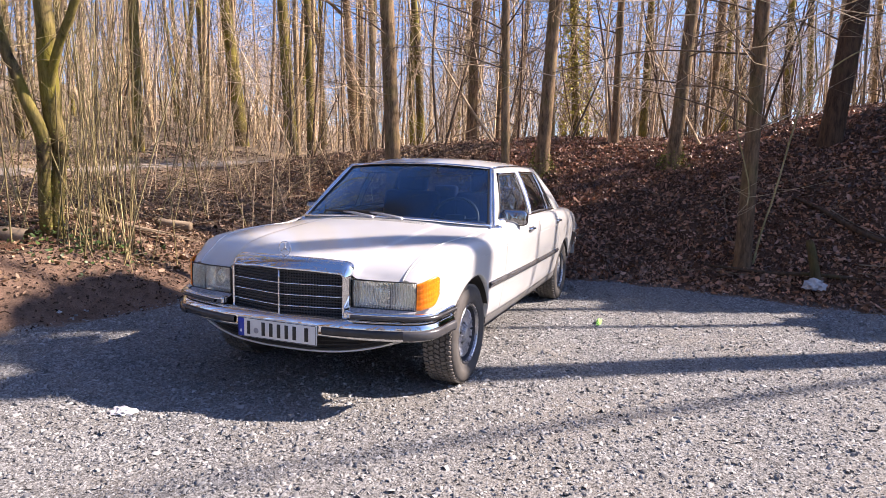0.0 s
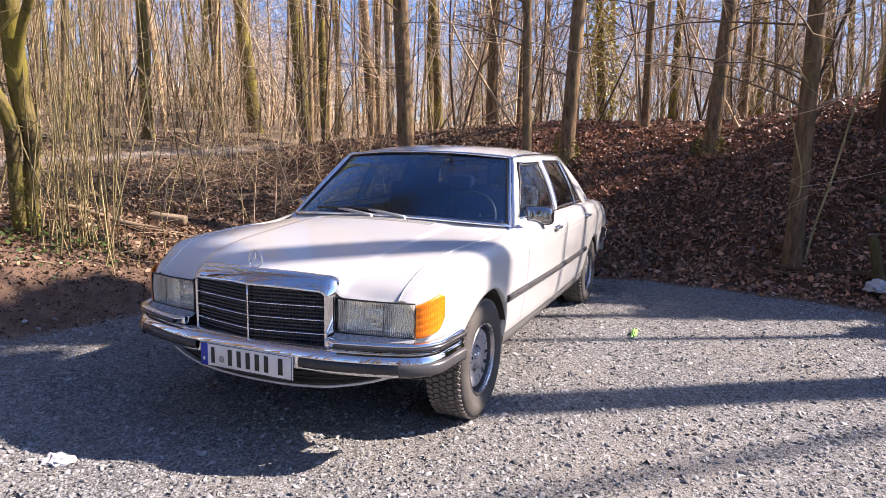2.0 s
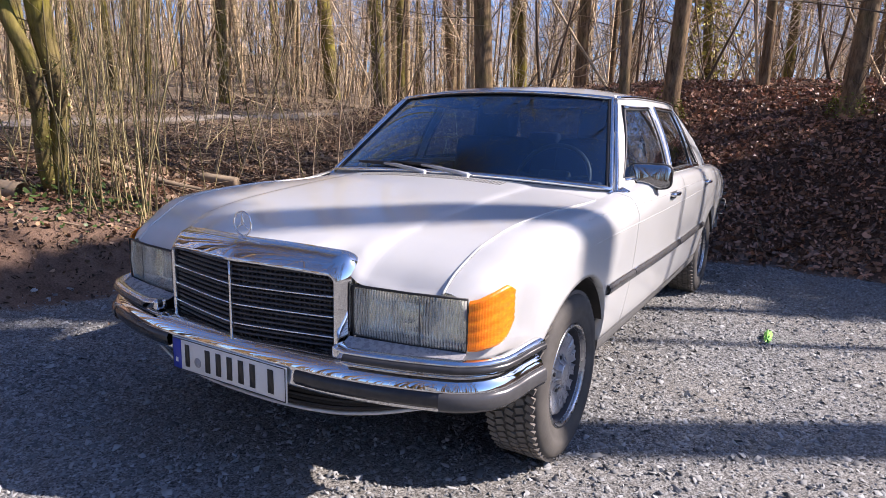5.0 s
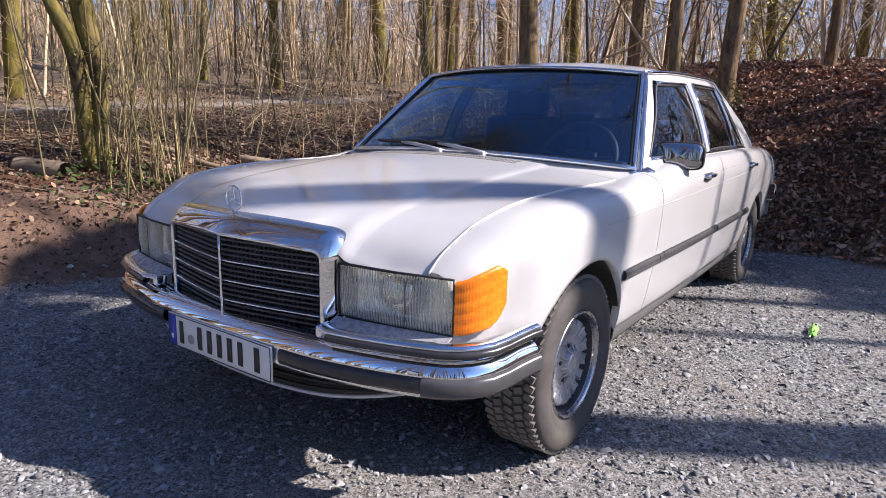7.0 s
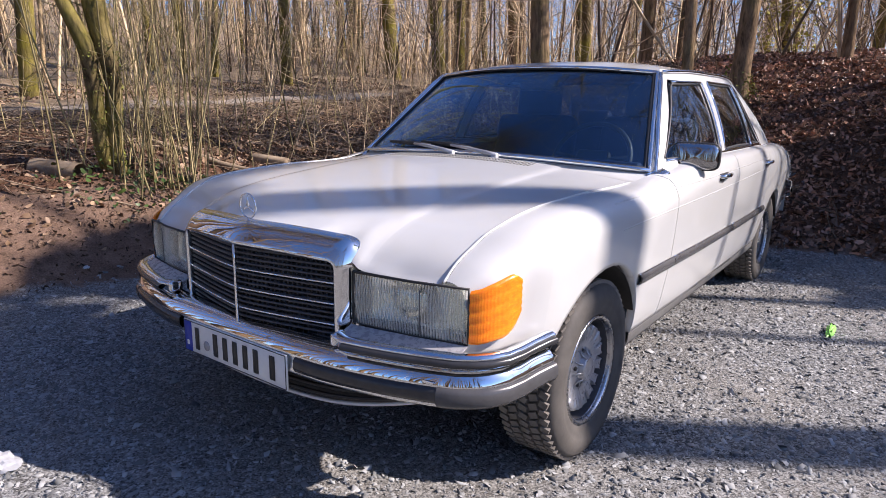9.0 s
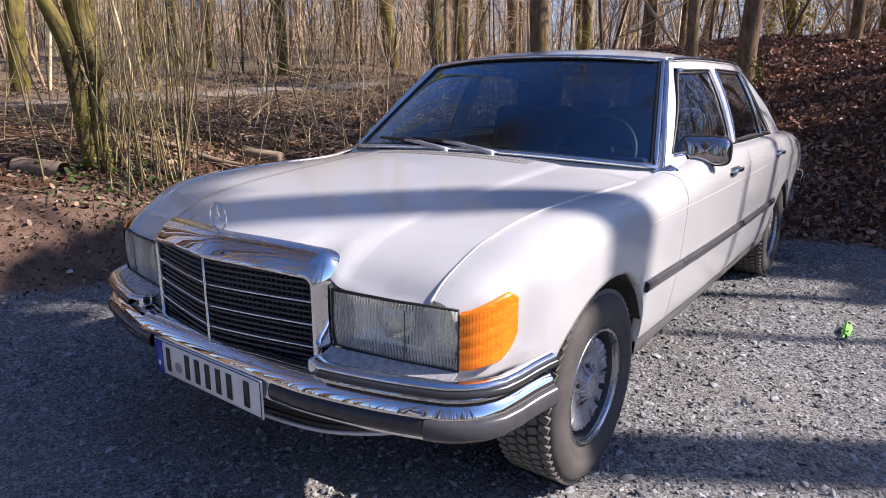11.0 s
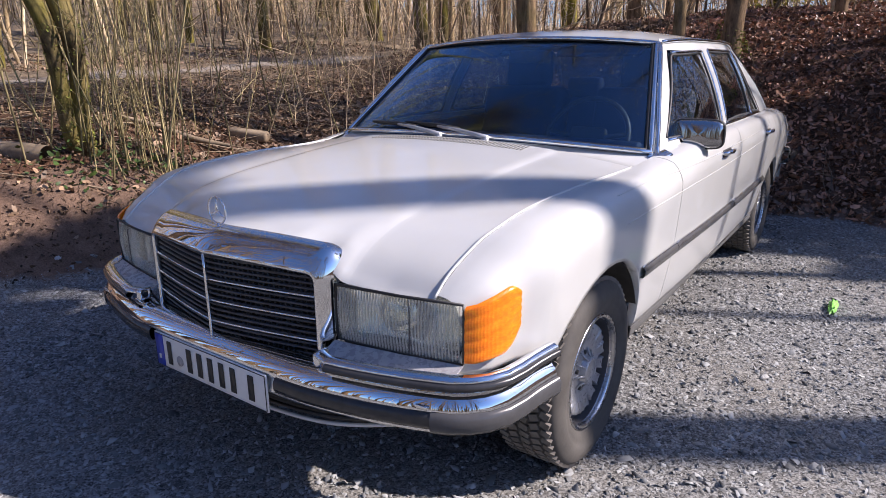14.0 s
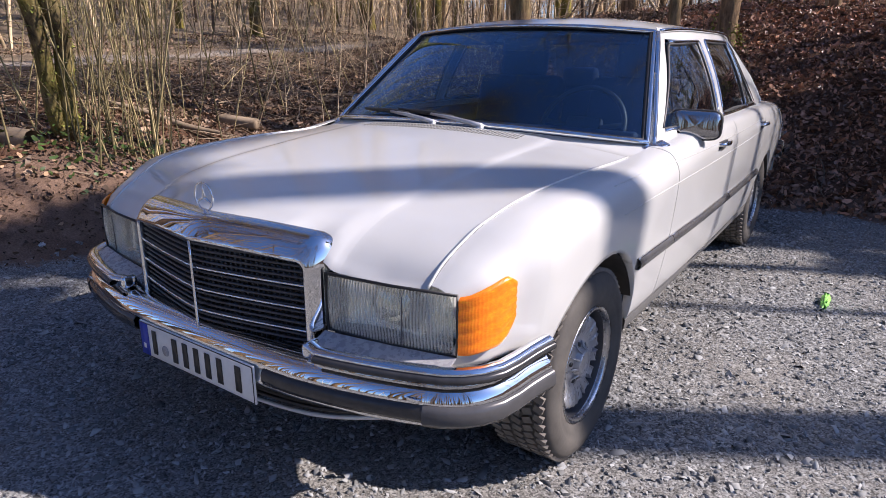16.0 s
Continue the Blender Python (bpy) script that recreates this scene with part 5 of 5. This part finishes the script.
for s in (1, -1):
    lamp = sheet("headlamp", [[Vector((s * x, nose_y(x) + .055 + .05 * math.cos((z - .645) / .075 * 1.4) * math.cos(min(1, abs(x - .535) / .13) * 1.45), z)) for x in lin(.418, .770, 36)] for z in lin(.580, .727, 16)], REFLECTOR, car, "chrome lamp reflector behind ribbed glass", .003)
    rows = []
    for z in lin(.580, .729, 14):
        row = []
        for i, x in enumerate(lin(.415, .766, 260)):
            rib = .0011 * math.sin((x - .41) * 2 * math.pi / .0085) * (1 if x > .455 else 0)
            if .455 < x < .625 and z < .632:
                rib *= .25
            row.append(Vector((s * x, nose_y(x) + .001 + rib - .006 * math.sin(math.pi * (z - .586) / .14), z)))
        rows.append(row)
    sheet("lamp_glass", rows, LENS, lamp, "ribbed clear lamp glass", .003).visible_shadow = False
    for xx in (.636,):
        rod("lens_joint", [Vector((s * xx, nose_y(xx) - .011, z)) for z in lin(.590, .719, 5)], .0016, GRILLE_BLACK, lamp, "dark joint of the lamp glass", 6)
    lx = .545
    rows = [[Vector((s * (lx + .062 * r * math.cos(a)), nose_y(lx) + .075 - .035 * (1 - r * r) ** .5, .652 + .056 * r * math.sin(a))) for a in [2 * math.pi * k / 24 for k in range(24)]] for r in lin(.05, 1, 6)]
    sheet("inner_lamp", rows, REFLECTOR, lamp, "chrome lamp bowl", 0, closed=True)
    frame_pts = [(.412, .577), (.60, .577), (.774, .578), (.776, .65), (.774, .731), (.60, .730), (.412, .727), (.408, .65)]
    rod("lamp_bezel", [Vector((s * x, nose_y(x) - .002, z)) for x, z in frame_pts], .004, BLACK, lamp, "black lamp surround", 6, True)
    block("lamp_housing", (.37, .03, .17), Matrix.Translation((s * .595, -.555, .645)), BLACK, lamp, "black lamp housing", .01)
    block("lamp_cheek", (.012, .12, .15), Matrix.Translation((s * .412, -.625, .645)), BLACK, lamp, "black lamp cheek", .003)
    # grey panel below the lamp, white nose of the wing
    rows = [[Vector((s * x, nose_y(x) - o, z)) for x in lin(.40, .776, 20)] for o, z in ((.070, .540), (.044, .548), (.018, .556), (.004, .562))]
    sheet("lamp_panel", rows, LAMP_PANEL, car, "dull grey metal panel below the headlamp", .004)
    # amber indicator that wraps round the corner, with ridges
    plan = [(.778, -.652), (.799, -.641), (.817, -.626), (.832, -.605), (.842, -.582), (.850, -.556), (.855, -.530)]
    marks = lin(0, 1, len(plan))
    plan_x, plan_y = smooth_curve(marks, [x for x, _ in plan]), smooth_curve(marks, [y for _, y in plan])
    plan = [(float(plan_x(k)), float(plan_y(k))) for k in lin(0, 1, 19)]
    rows = []
    for v in lin(0, 1, 34):
        row = []
        for i, (x, y) in enumerate(plan):
            k = i / (len(plan) - 1)
            lo = .580 + .058 * max(0, (k - .62) / .38) ** 2
            hi = .726 + .030 * k - .022 * max(0, (k - .75) / .25) ** 2
            z = lo + (hi - lo) * v
            o = .004 + .0022 * abs(math.sin(v * math.pi * 5)) - (.008 if v in (0, 1) else 0)
            nx, ny = (.15 + .85 * k), -(1 - .8 * k)
            q = math.hypot(nx, ny)
            row.append(Vector((s * (x + o * nx / q), y + o * ny / q, z)))
        rows.append(row)
    sheet("indicator", rows, AMBER, car, "amber ribbed direction indicator", .006)

# radiator grille
grille_y = lambda x: -.790 + .070 * (abs(x) / .36) ** 1.25
grille = sheet("grille_back", [[Vector((x, grille_y(x) + .045, z)) for x in lin(-.365, .365, 25)] for z in lin(.470, .752, 4)], BLACK, car, "black radiator grille", .004)
outline = [(-.372, .478 + .232 * t) for t in lin(0, 1, 10)]
outline += [(-.372 + .034 * (1 - math.cos(a)), .718 + .036 * math.sin(a)) for a in lin(.15, math.pi / 2, 8)]
outline += [(x, .754 + .013 * (1 - (x / .325) ** 2)) for x in lin(-.318, .318, 25)]
outline += [(-x, z) for x, z in reversed(outline[:18])]
rows = []
for i, (x, z) in enumerate(outline):
    a, b = outline[max(0, i - 1)], outline[min(len(outline) - 1, i + 1)]
    d = Vector((b[0] - a[0], b[1] - a[1])).normalized()
    nx, nz = -d.y, d.x
    far = [outline[min(len(outline) - 1, max(0, i + k))] for k in (-4, 4)]
    e = Vector((far[1][0] - far[0][0], far[1][1] - far[0][1])).normalized()
    top = max(0, e.x) ** 1.5
    nx, nz = (-d.y - e.y) / 2, (d.x + e.x) / 2
    prof = [(-.014, .03), (-.014, 0), (-.011, -.004), (-.004, -.005), (.001, -.001), (.010 + .006 * top, .011), (.020 + .012 * top, .026), (.029 + .017 * top, .046), (.034 + .021 * top, .070), (.033 + .016 * top, .092)]
    rows.append([Vector((x + o * nx, grille_y(x) + dy, z + o * nz)) for o, dy in prof])
sheet("grille_shell", rows, CHROME, grille, "polished chrome grille surround", .003)
for k, z in enumerate(lin(.491, .740, 17)):
    rod("slat", [Vector((x, grille_y(x) + .020, z)) for x in lin(-.36, .36, 17)], .0043, GRILLE_BLACK, grille, "", 5)
for k in range(-21, 22):
    if k:
        x = k * .0166
        block("upright_bar", (.0040, .010, .272), Matrix.Translation((x, grille_y(x) + .029, .612)), GRILLE_BLACK, grille, "", .001, 1)
for z in (.5525, .6145, .6765):
    rod("bright_slat", [Vector((x, grille_y(x) + .010, z)) for x in lin(-.36, .36, 21)], .0032, CHROME, grille, "thin chrome bar", 6)
rod("centre_bar", [Vector((0, -.787, z)) for z in lin(.482, .752, 6)], .0045, CHROME, grille, "chrome centre bar", 8)
rod("grille_foot", [Vector((x, grille_y(x) + .006, .478)) for x in lin(-.37, .37, 21)], .006, CHROME, grille, "chrome lower edge", 6)
badge = lathe("badge", [(.001, 0), (.012, .001), (.014, .003)], CHROME, grille, (0, 0, 0), "round bright badge", 20)
badge.matrix_basis = pose(0, -.772, .778, 60, 0, 0) @ pose(0, 0, 0, 0, 90, 0)

# bonnet ornament: a ring with three spokes on a foot
orn = rod("ornament", [Vector((.038 * math.sin(2 * math.pi * k / 32), -.728, .862 + .038 * math.cos(2 * math.pi * k / 32))) for k in range(32)], .0028, CHROME, car, "chrome ring ornament on the grille", 8, True)
for k in range(3):
    a = 2 * math.pi * k / 3
    rod("spoke", [Vector((0, -.728, .862)), Vector((.019 * math.sin(a), -.728, .862 + .019 * math.cos(a))), Vector((.037 * math.sin(a), -.728, .862 + .037 * math.cos(a)))], [.0055, .003, .0015], CHROME, orn, "", 6)
rod("stem", [Vector((0, -.728, .826)), Vector((0, -.728, .815)), Vector((0, -.728, .806)), Vector((0, -.728, .800))], [.004, .006, .013, .018], CHROME, orn, "", 12)

# bumper: a full-width lower bar, and an upper blade at each corner
def bumper_plan(x0, back=0.0):
    pts = []
    for x in lin(0, .78, 20):
        pts.append((x, -.800 + .080 * (x / .78) ** 3.2))
    pts += [(.820, -.696), (.852, -.664), (.876, -.620), (.889, -.570), (.895, -.51), (.896, -.455), (.896, -.415)]
    return [(x, y + back) for x, y in pts if x >= x0]


def full(plan):
    return [Vector((-x, y, 0)) for x, y in reversed(plan) if x > 0] + [Vector((x, y, 0)) for x, y in plan]


def bar(name, path, sec, material, parent, label, thick=.003):
    return sheet(name, [[q for q in row] for row in sweep_rows(path, sec)], material, parent, label, thick)


low = full(bumper_plan(0))
bumper = bar("front_bumper", low, [(-.075, .526), (-.050, .530), (-.028, .527), (-.010, .518), (.002, .505), (.008, .490), (.009, .482), (.006, .476), (.006, .448), (.009, .440), (.008, .431), (-.002, .424), (-.03, .422)], CHROME, car, "chrome front bumper with rubber inlays")
low_strip = [(x, y) for x, y in bumper_plan(.285)]
for s in (1, -1):
    path = [Vector((s * x, y, 0)) for x, y in (low_strip if s > 0 else reversed(low_strip))]
    bar("rubber_strip", path, [(-.004, .486), (.012, .483), (.019, .473), (.019, .452), (.012, .440), (-.004, .437)], BUMPER_RUBBER, bumper, "dark rubber strip")
    corner = [(x, y) for x, y in bumper_plan(.70)]
    path = [Vector((s * x, y, 0)) for x, y in (corner if s > 0 else reversed(corner))]
    bar("corner_rubber", path, [(-.004, .487), (.014, .484), (.022, .472), (.022, .446), (.014, .432), (-.004, .429)], CORNER_RUBBER, bumper, "grey rubber corner")
    blade = [(x, y) for x, y in bumper_plan(.40, .004)]
    blade[0] = (.405, blade[0][1] + .02)
    path = [Vector((s * x, y, 0)) for x, y in (blade if s > 0 else reversed(blade))]
    b = bar("bumper_blade", path, [(-.028, .562), (-.020, .572), (-.008, .572), (.006, .566), (.008, .560), (.002, .556), (.002, .540), (-.01, .534), (-.05, .533)], CHROME, bumper, "upper chrome bumper blade")
    bar("blade_rubber", path[1:] if s > 0 else path[:-1], [(-.004, .559), (.010, .557), (.016, .550), (.014, .541), (.004, .536), (-.006, .536)], BUMPER_RUBBER, b, "grey rubber inlay")
    block("blade_end", (.024, .05, .040), Matrix.Translation((s * .408, -.752, .553)), CHROME, b, "rounded chrome end", .014, 3)
    rows = [[Vector((s * x, y + .035, z)) for x, y in bumper_plan(.39)] for z in (.53, .545)]
    sheet("bumper_gap", rows, BLACK, bumper, "dark joint between the bars", .004)
    block("side_marker", (.035, .004, .010), Matrix.Translation((s * .72, -.752, .497)), CHROME, bumper, "small bright plate", .002)
# apron with its dark slots and pale lower lip
lip = [Vector((x, -.735 + .09 * (abs(x) / .72) ** 2.2, .300 + .100 * (abs(x) / .72) ** 2.6)) for x in lin(-.72, .72, 33)]
apron = rod("apron_lip", lip, .006, PAINT, car, "white lower apron lip", 8)
for k in range(5):
    f = (k + .5) / 5
    rod("apron_slat", [Vector((p.x * .97, p.y + .012, p.z + (.43 - p.z) * f)) for p in lip], .006, BLACK, apron, "black apron slat", 5)
sheet("apron_back", [[Vector((p.x, p.y + .04, p.z + (.45 - p.z) * t)) for p in lip] for t in lin(-.1, 1, 4)], BLACK, apron, "black apron backing", .004)
for s in (1, -1):
    rows = [[Vector((s * x, y + .06, z)) for x, y in bumper_plan(.60) if x < .80] for z in (.405, .43)]
    sheet("apron_corner", rows, PAINT, apron, "white apron corner", .004)

# number plate: white, blue band, black edge, plain bars for its characters
plate = block("number_plate", (.520, .006, .112), Matrix.Translation((0, -.812, .412)), PLATE_WHITE, car, "white number plate with a blue band", .008)
def flat(name, w, h, x, z, material, d=.0042, label=""):
    return block(name, (w, .0022, h), Matrix.Translation((x, -.812 - d, .412 + z)), material, plate, label, .001, 1)
flat("blue_band", .042, .104, -.236, 0, PLATE_BLUE, .0036, "blue band")
flat("band_mark", .012, .016, -.236, -.022, PLATE_WHITE, .005, "white bar")
for w, h, x, z in ((.512, .003, 0, .0525), (.512, .003, 0, -.0525), (.003, .105, .2555, 0), (.003, .105, -.2555, 0)):
    flat("plate_edge", w, h, x, z, PLATE_BLACK)
for x, w in ((-.184, .034), (-.085, .038), (-.034, .038), (.017, .038), (.068, .038), (.119, .038), (.196, .040)):
    flat("character_bar", w * .62, .076, x, 0, PLATE_BLACK, .0046, "black bar")
seal = lathe("seal", [(.0005, 0), (.016, 0), (.0165, -.001)], SEAL_GREY, plate, (0, 0, 0), "grey round seal", 20)
seal.matrix_basis = pose(-.134, -.8165, .398, 0, 0, 0) @ pose(0, 0, 0, 0, 0, -90)

# wheels
def wheel(x, y, s):
    c = (s * x, y, .306)
    def dish(r):
        return float(np.interp(r, [.0, .05, .058, .075, .10, .13, .147, .157, .168], [.064, .064, .062, .054, .058, .066, .066, .040, .018]))
    rows = []
    for r in (.168, .163, .158, .153, .148, .142, .136, .130, .124, .118, .112, .106, .10, .09, .08, .072, .064, .056, .04, .02, .002):
        row = []
        for k in range(300):
            a = 2 * math.pi * k / 300
            slot = max(0, min(1, (math.cos(15 * a) - .55) * 7)) * max(0, min(1, min((.158 - r) / .005, (r - .114) / .007)))
            rib = .0045 * max(0, 1 - abs(math.cos(15 * a) - .30) * 3.5) * max(0, min(1, min((.16 - r) / .01, (r - .085) / .02)))
            row.append(Vector((c[0] + s * (dish(r) + rib - .035 * slot), c[1] + r * math.cos(a), c[2] + r * math.sin(a))))
        rows.append(row)
    w = sheet("wheel", rows, WHEEL_GREY, car, "silver slotted alloy wheel", 0, closed=True)
    lathe("rim_barrel", [(.1675, .0), (.1675, .018), (.171, .066), (.1725, .076)], BARREL, w, c, "rim barrel, coloured dark for shade", 60, s)
    lathe("rim_lip", [(.1725, .076), (.1745, .079), (.1735, .083), (.176, .088), (.181, .094), (.188, .094), (.191, .089), (.190, .078)], STEEL, w, c, "polished rim lip", 72, s)
    lathe("hub_cap", [(.060, .050), (.053, .058), (.047, .066), (.044, .078), (.041, .083), (.036, .083), (.034, .081), (.012, .083), (.001, .0835)], WHEEL_GREY, w, c, "silver hub cap", 32, s)
    for k in range(10):
        a = 2 * math.pi * (k + .1) / 10
        rod("hub_rib", [Vector((c[0] + s * o, c[1] + r * math.cos(a), c[2] + r * math.sin(a))) for r, o in ((.044, .078), (.054, .066), (.072, .058))], [.0035, .004, .002], WHEEL_GREY, w, "", 5)
    for k in range(5):
        a = 2 * math.pi * (k + .3) / 5
        lathe("wheel_bolt", [(.008, .05), (.008, .062), (.006, .064), (.001, .064)], BLACK, w, (c[0], c[1] + .062 * math.cos(a), c[2] + .062 * math.sin(a)), "dark wheel bolt", 8, s)
    tyre = lathe("tyre", [(.185, -.09), (.235, -.106), (.272, -.106), (.295, -.092), (.302, -.078), (.3035, 0), (.302, .078), (.296, .090), (.285, .100), (.262, .1055), (.24, .1065), (.236, .1045), (.22, .103), (.200, .096), (.193, .092), (.187, .086)], RUBBER, w, c, "black tyre with dusty tread", 96, s)
    bm = bmesh.new()
    for j, o in enumerate((-.072, -.037, 0, .037, .072)):
        for k in range(62):
            a = 2 * math.pi * (k + .5 * (j % 2)) / 62
            m = Matrix.Translation((c[0] + s * o, c[1], c[2])) @ Matrix.Rotation(a, 4, "X") @ Matrix.Translation((0, 0, .3045)) @ Matrix.Rotation(.35 * (1 if j % 2 else -1), 4, "Z")
            q = bmesh.ops.create_cube(bm, size=1, matrix=m @ Matrix.Diagonal((.029, .0215, .012, 1)))
    part("tread", bm, TREAD, tyre, "dusty tread blocks", False)
    return w


for s in (1, -1):
    wheel(.752, 0, s)
    wheel(.748, 2.932, s)

# mirrors and wipers
for s, m in ((1, pose(.858, .945, .976, -4, 0, 14)), (-1, pose(-.865, .92, .97, 0, 0, 12))):
    sx = .196 if s > 0 else .16
    rim = [(math.copysign(abs(math.cos(a)) ** .42, math.cos(a)) * sx / 2, math.copysign(abs(math.sin(a)) ** .48, math.sin(a)) * .056) for a in [2 * math.pi * k / 56 for k in range(56)]]
    rim = [(x, z * (1 + .06 * max(0, -s * x / sx * 2) ** 2)) for x, z in rim]
    cup = [[m @ Vector((x * f, d, z * f)) for x, z in rim] for f, d in ((.99, .022), (.985, -.006), (.965, -.017), (.92, -.025), (.80, -.031), (.5, -.036), (.2, -.038), (.01, -.0385))]
    shell = sheet("door_mirror", cup, DARK_CHROME, car, "chrome door mirror", 0, closed=True)
    cup = [[m @ Vector((x * f, d, z * g)) for x, z in rim] for f, g, d in ((1, 1, .002), (1.045, 1.08, .004), (1.06, 1.10, .010), (1.06, 1.10, .028), (1.0, 1.0, .034), (.01, .01, .034))]
    sheet("mirror_rim", cup, BLACK, shell, "black mirror rim", 0, closed=True)
    rod("mirror_foot", [m @ Vector((-s * .07, .0, -.045)), m @ Vector((-s * .085, .0, -.065)), Vector((s * .835, .90, .900))], [.013, .013, .018], CHROME, shell, "chrome mirror foot", 8)
for x in (-.082, .151):
    pivot = rod("wiper", [Vector((x, .447, .935)), Vector((x, .447, .962)), Vector((x, .446, .968))], [.017, .018, .011], SILVER, car, "wiper with a silver arm and black blade", 10)
    tip = screen_low(x - .40) + Vector((0, .015, .045))
    mid = Vector((x - .16, .475, .985))
    rod("wiper_arm", [Vector((x + .012, .445, .962)), Vector((x - .05, .455, .972)), mid, mid.lerp(tip, .45)], [.014, .012, .009, .006], SILVER, pivot, "silver wiper arm", 6)
    rod("wiper_blade", [mid.lerp(tip, -.02) + Vector((0, .014, .004)), mid.lerp(tip, .5) + Vector((0, .012, .002)), tip + Vector((-.06, .008, -.004))], [.007, .010, .006], BLACK, pivot, "black wiper blade", 6)
    rod("wiper_blade_rubber", [mid.lerp(tip, 0) + Vector((0, .022, -.004)), tip + Vector((-.06, .016, -.010))], .003, BLACK, pivot, "", 5)
# inside
block("dashboard", (1.36, .30, .20), pose(0, .78, .82, 10), DASH, car, "dark dashboard", .05, 3)
block("dash_top", (1.34, .20, .04), pose(0, .74, .918, 4), DASH, car, "dark dashboard top", .015, 3)
wheel_m = pose(.36, .985, .925, 62, 0, 0)
sw = rod("steering_wheel", [wheel_m @ Vector((.195 * math.cos(a), .195 * math.sin(a), 0)) for a in [2 * math.pi * k / 36 for k in range(36)]], .012, BLACK, car, "black steering wheel", 8, True)
block("wheel_hub", (.17, .12, .05), wheel_m @ Matrix.Translation((0, 0, -.02)), BLACK, sw, "padded wheel hub", .02, 3)
for a in (0.15, math.pi - .15, -math.pi / 2):
    rod("wheel_spoke", [wheel_m @ Vector((.06 * math.cos(a), .06 * math.sin(a), -.015)), wheel_m @ Vector((.19 * math.cos(a), .19 * math.sin(a), 0))], .012, BLACK, sw, "", 6)
for s in (1, -1):
    seat = block("front_seat", (.54, .52, .16), Matrix.Translation((s * .36, 1.42, .56)), CABIN, car, "dark front seat, sky-tinted", .05, 3)
    block("seat_back", (.54, .14, .58), pose(s * .36, 1.72, .84, -14), CABIN, seat, "", .05, 3)
    block("head_rest", (.29, .10, .23), pose(s * .36, 1.80, 1.225, -8), CABIN, seat, "", .04, 3)
    block("rear_head_rest", (.26, .09, .16), pose(s * .36, 2.66, 1.08, -12), CABIN, car, "dark rear head rest, sky-tinted", .035, 3)
    block("sun_visor", (.40, .02, .12), pose(s * .36, 1.11, 1.315, -62), CABIN, car, "folded sun visor", .008)
block("rear_bench", (1.30, .52, .18), Matrix.Translation((0, 2.30, .56)), CABIN, car, "dark rear bench, sky-tinted", .05, 3)
block("bench_back", (1.30, .14, .55), pose(0, 2.62, .80, -16), CABIN, car, "dark rear bench back, sky-tinted", .05, 3)
block("parcel_shelf", (1.26, .34, .02), Matrix.Translation((0, 2.80, .975)), CABIN, car, "dark parcel shelf, sky-tinted", .005)
block("head_lining", (1.16, 1.35, .012), Matrix.Translation((0, 1.75, 1.335)), CABIN, car, "dark head lining", .004)
block("rear_view_mirror", (.22, .025, .06), pose(0, 1.10, 1.285, 10), BLACK, car, "black rear-view mirror", .012)
for s in (1, -1):
    block("door_lining", (.03, 1.95, .46), Matrix.Translation((s * .80, 1.62, .70)), CABIN, car, "dark door lining, sky-tinted", .01)

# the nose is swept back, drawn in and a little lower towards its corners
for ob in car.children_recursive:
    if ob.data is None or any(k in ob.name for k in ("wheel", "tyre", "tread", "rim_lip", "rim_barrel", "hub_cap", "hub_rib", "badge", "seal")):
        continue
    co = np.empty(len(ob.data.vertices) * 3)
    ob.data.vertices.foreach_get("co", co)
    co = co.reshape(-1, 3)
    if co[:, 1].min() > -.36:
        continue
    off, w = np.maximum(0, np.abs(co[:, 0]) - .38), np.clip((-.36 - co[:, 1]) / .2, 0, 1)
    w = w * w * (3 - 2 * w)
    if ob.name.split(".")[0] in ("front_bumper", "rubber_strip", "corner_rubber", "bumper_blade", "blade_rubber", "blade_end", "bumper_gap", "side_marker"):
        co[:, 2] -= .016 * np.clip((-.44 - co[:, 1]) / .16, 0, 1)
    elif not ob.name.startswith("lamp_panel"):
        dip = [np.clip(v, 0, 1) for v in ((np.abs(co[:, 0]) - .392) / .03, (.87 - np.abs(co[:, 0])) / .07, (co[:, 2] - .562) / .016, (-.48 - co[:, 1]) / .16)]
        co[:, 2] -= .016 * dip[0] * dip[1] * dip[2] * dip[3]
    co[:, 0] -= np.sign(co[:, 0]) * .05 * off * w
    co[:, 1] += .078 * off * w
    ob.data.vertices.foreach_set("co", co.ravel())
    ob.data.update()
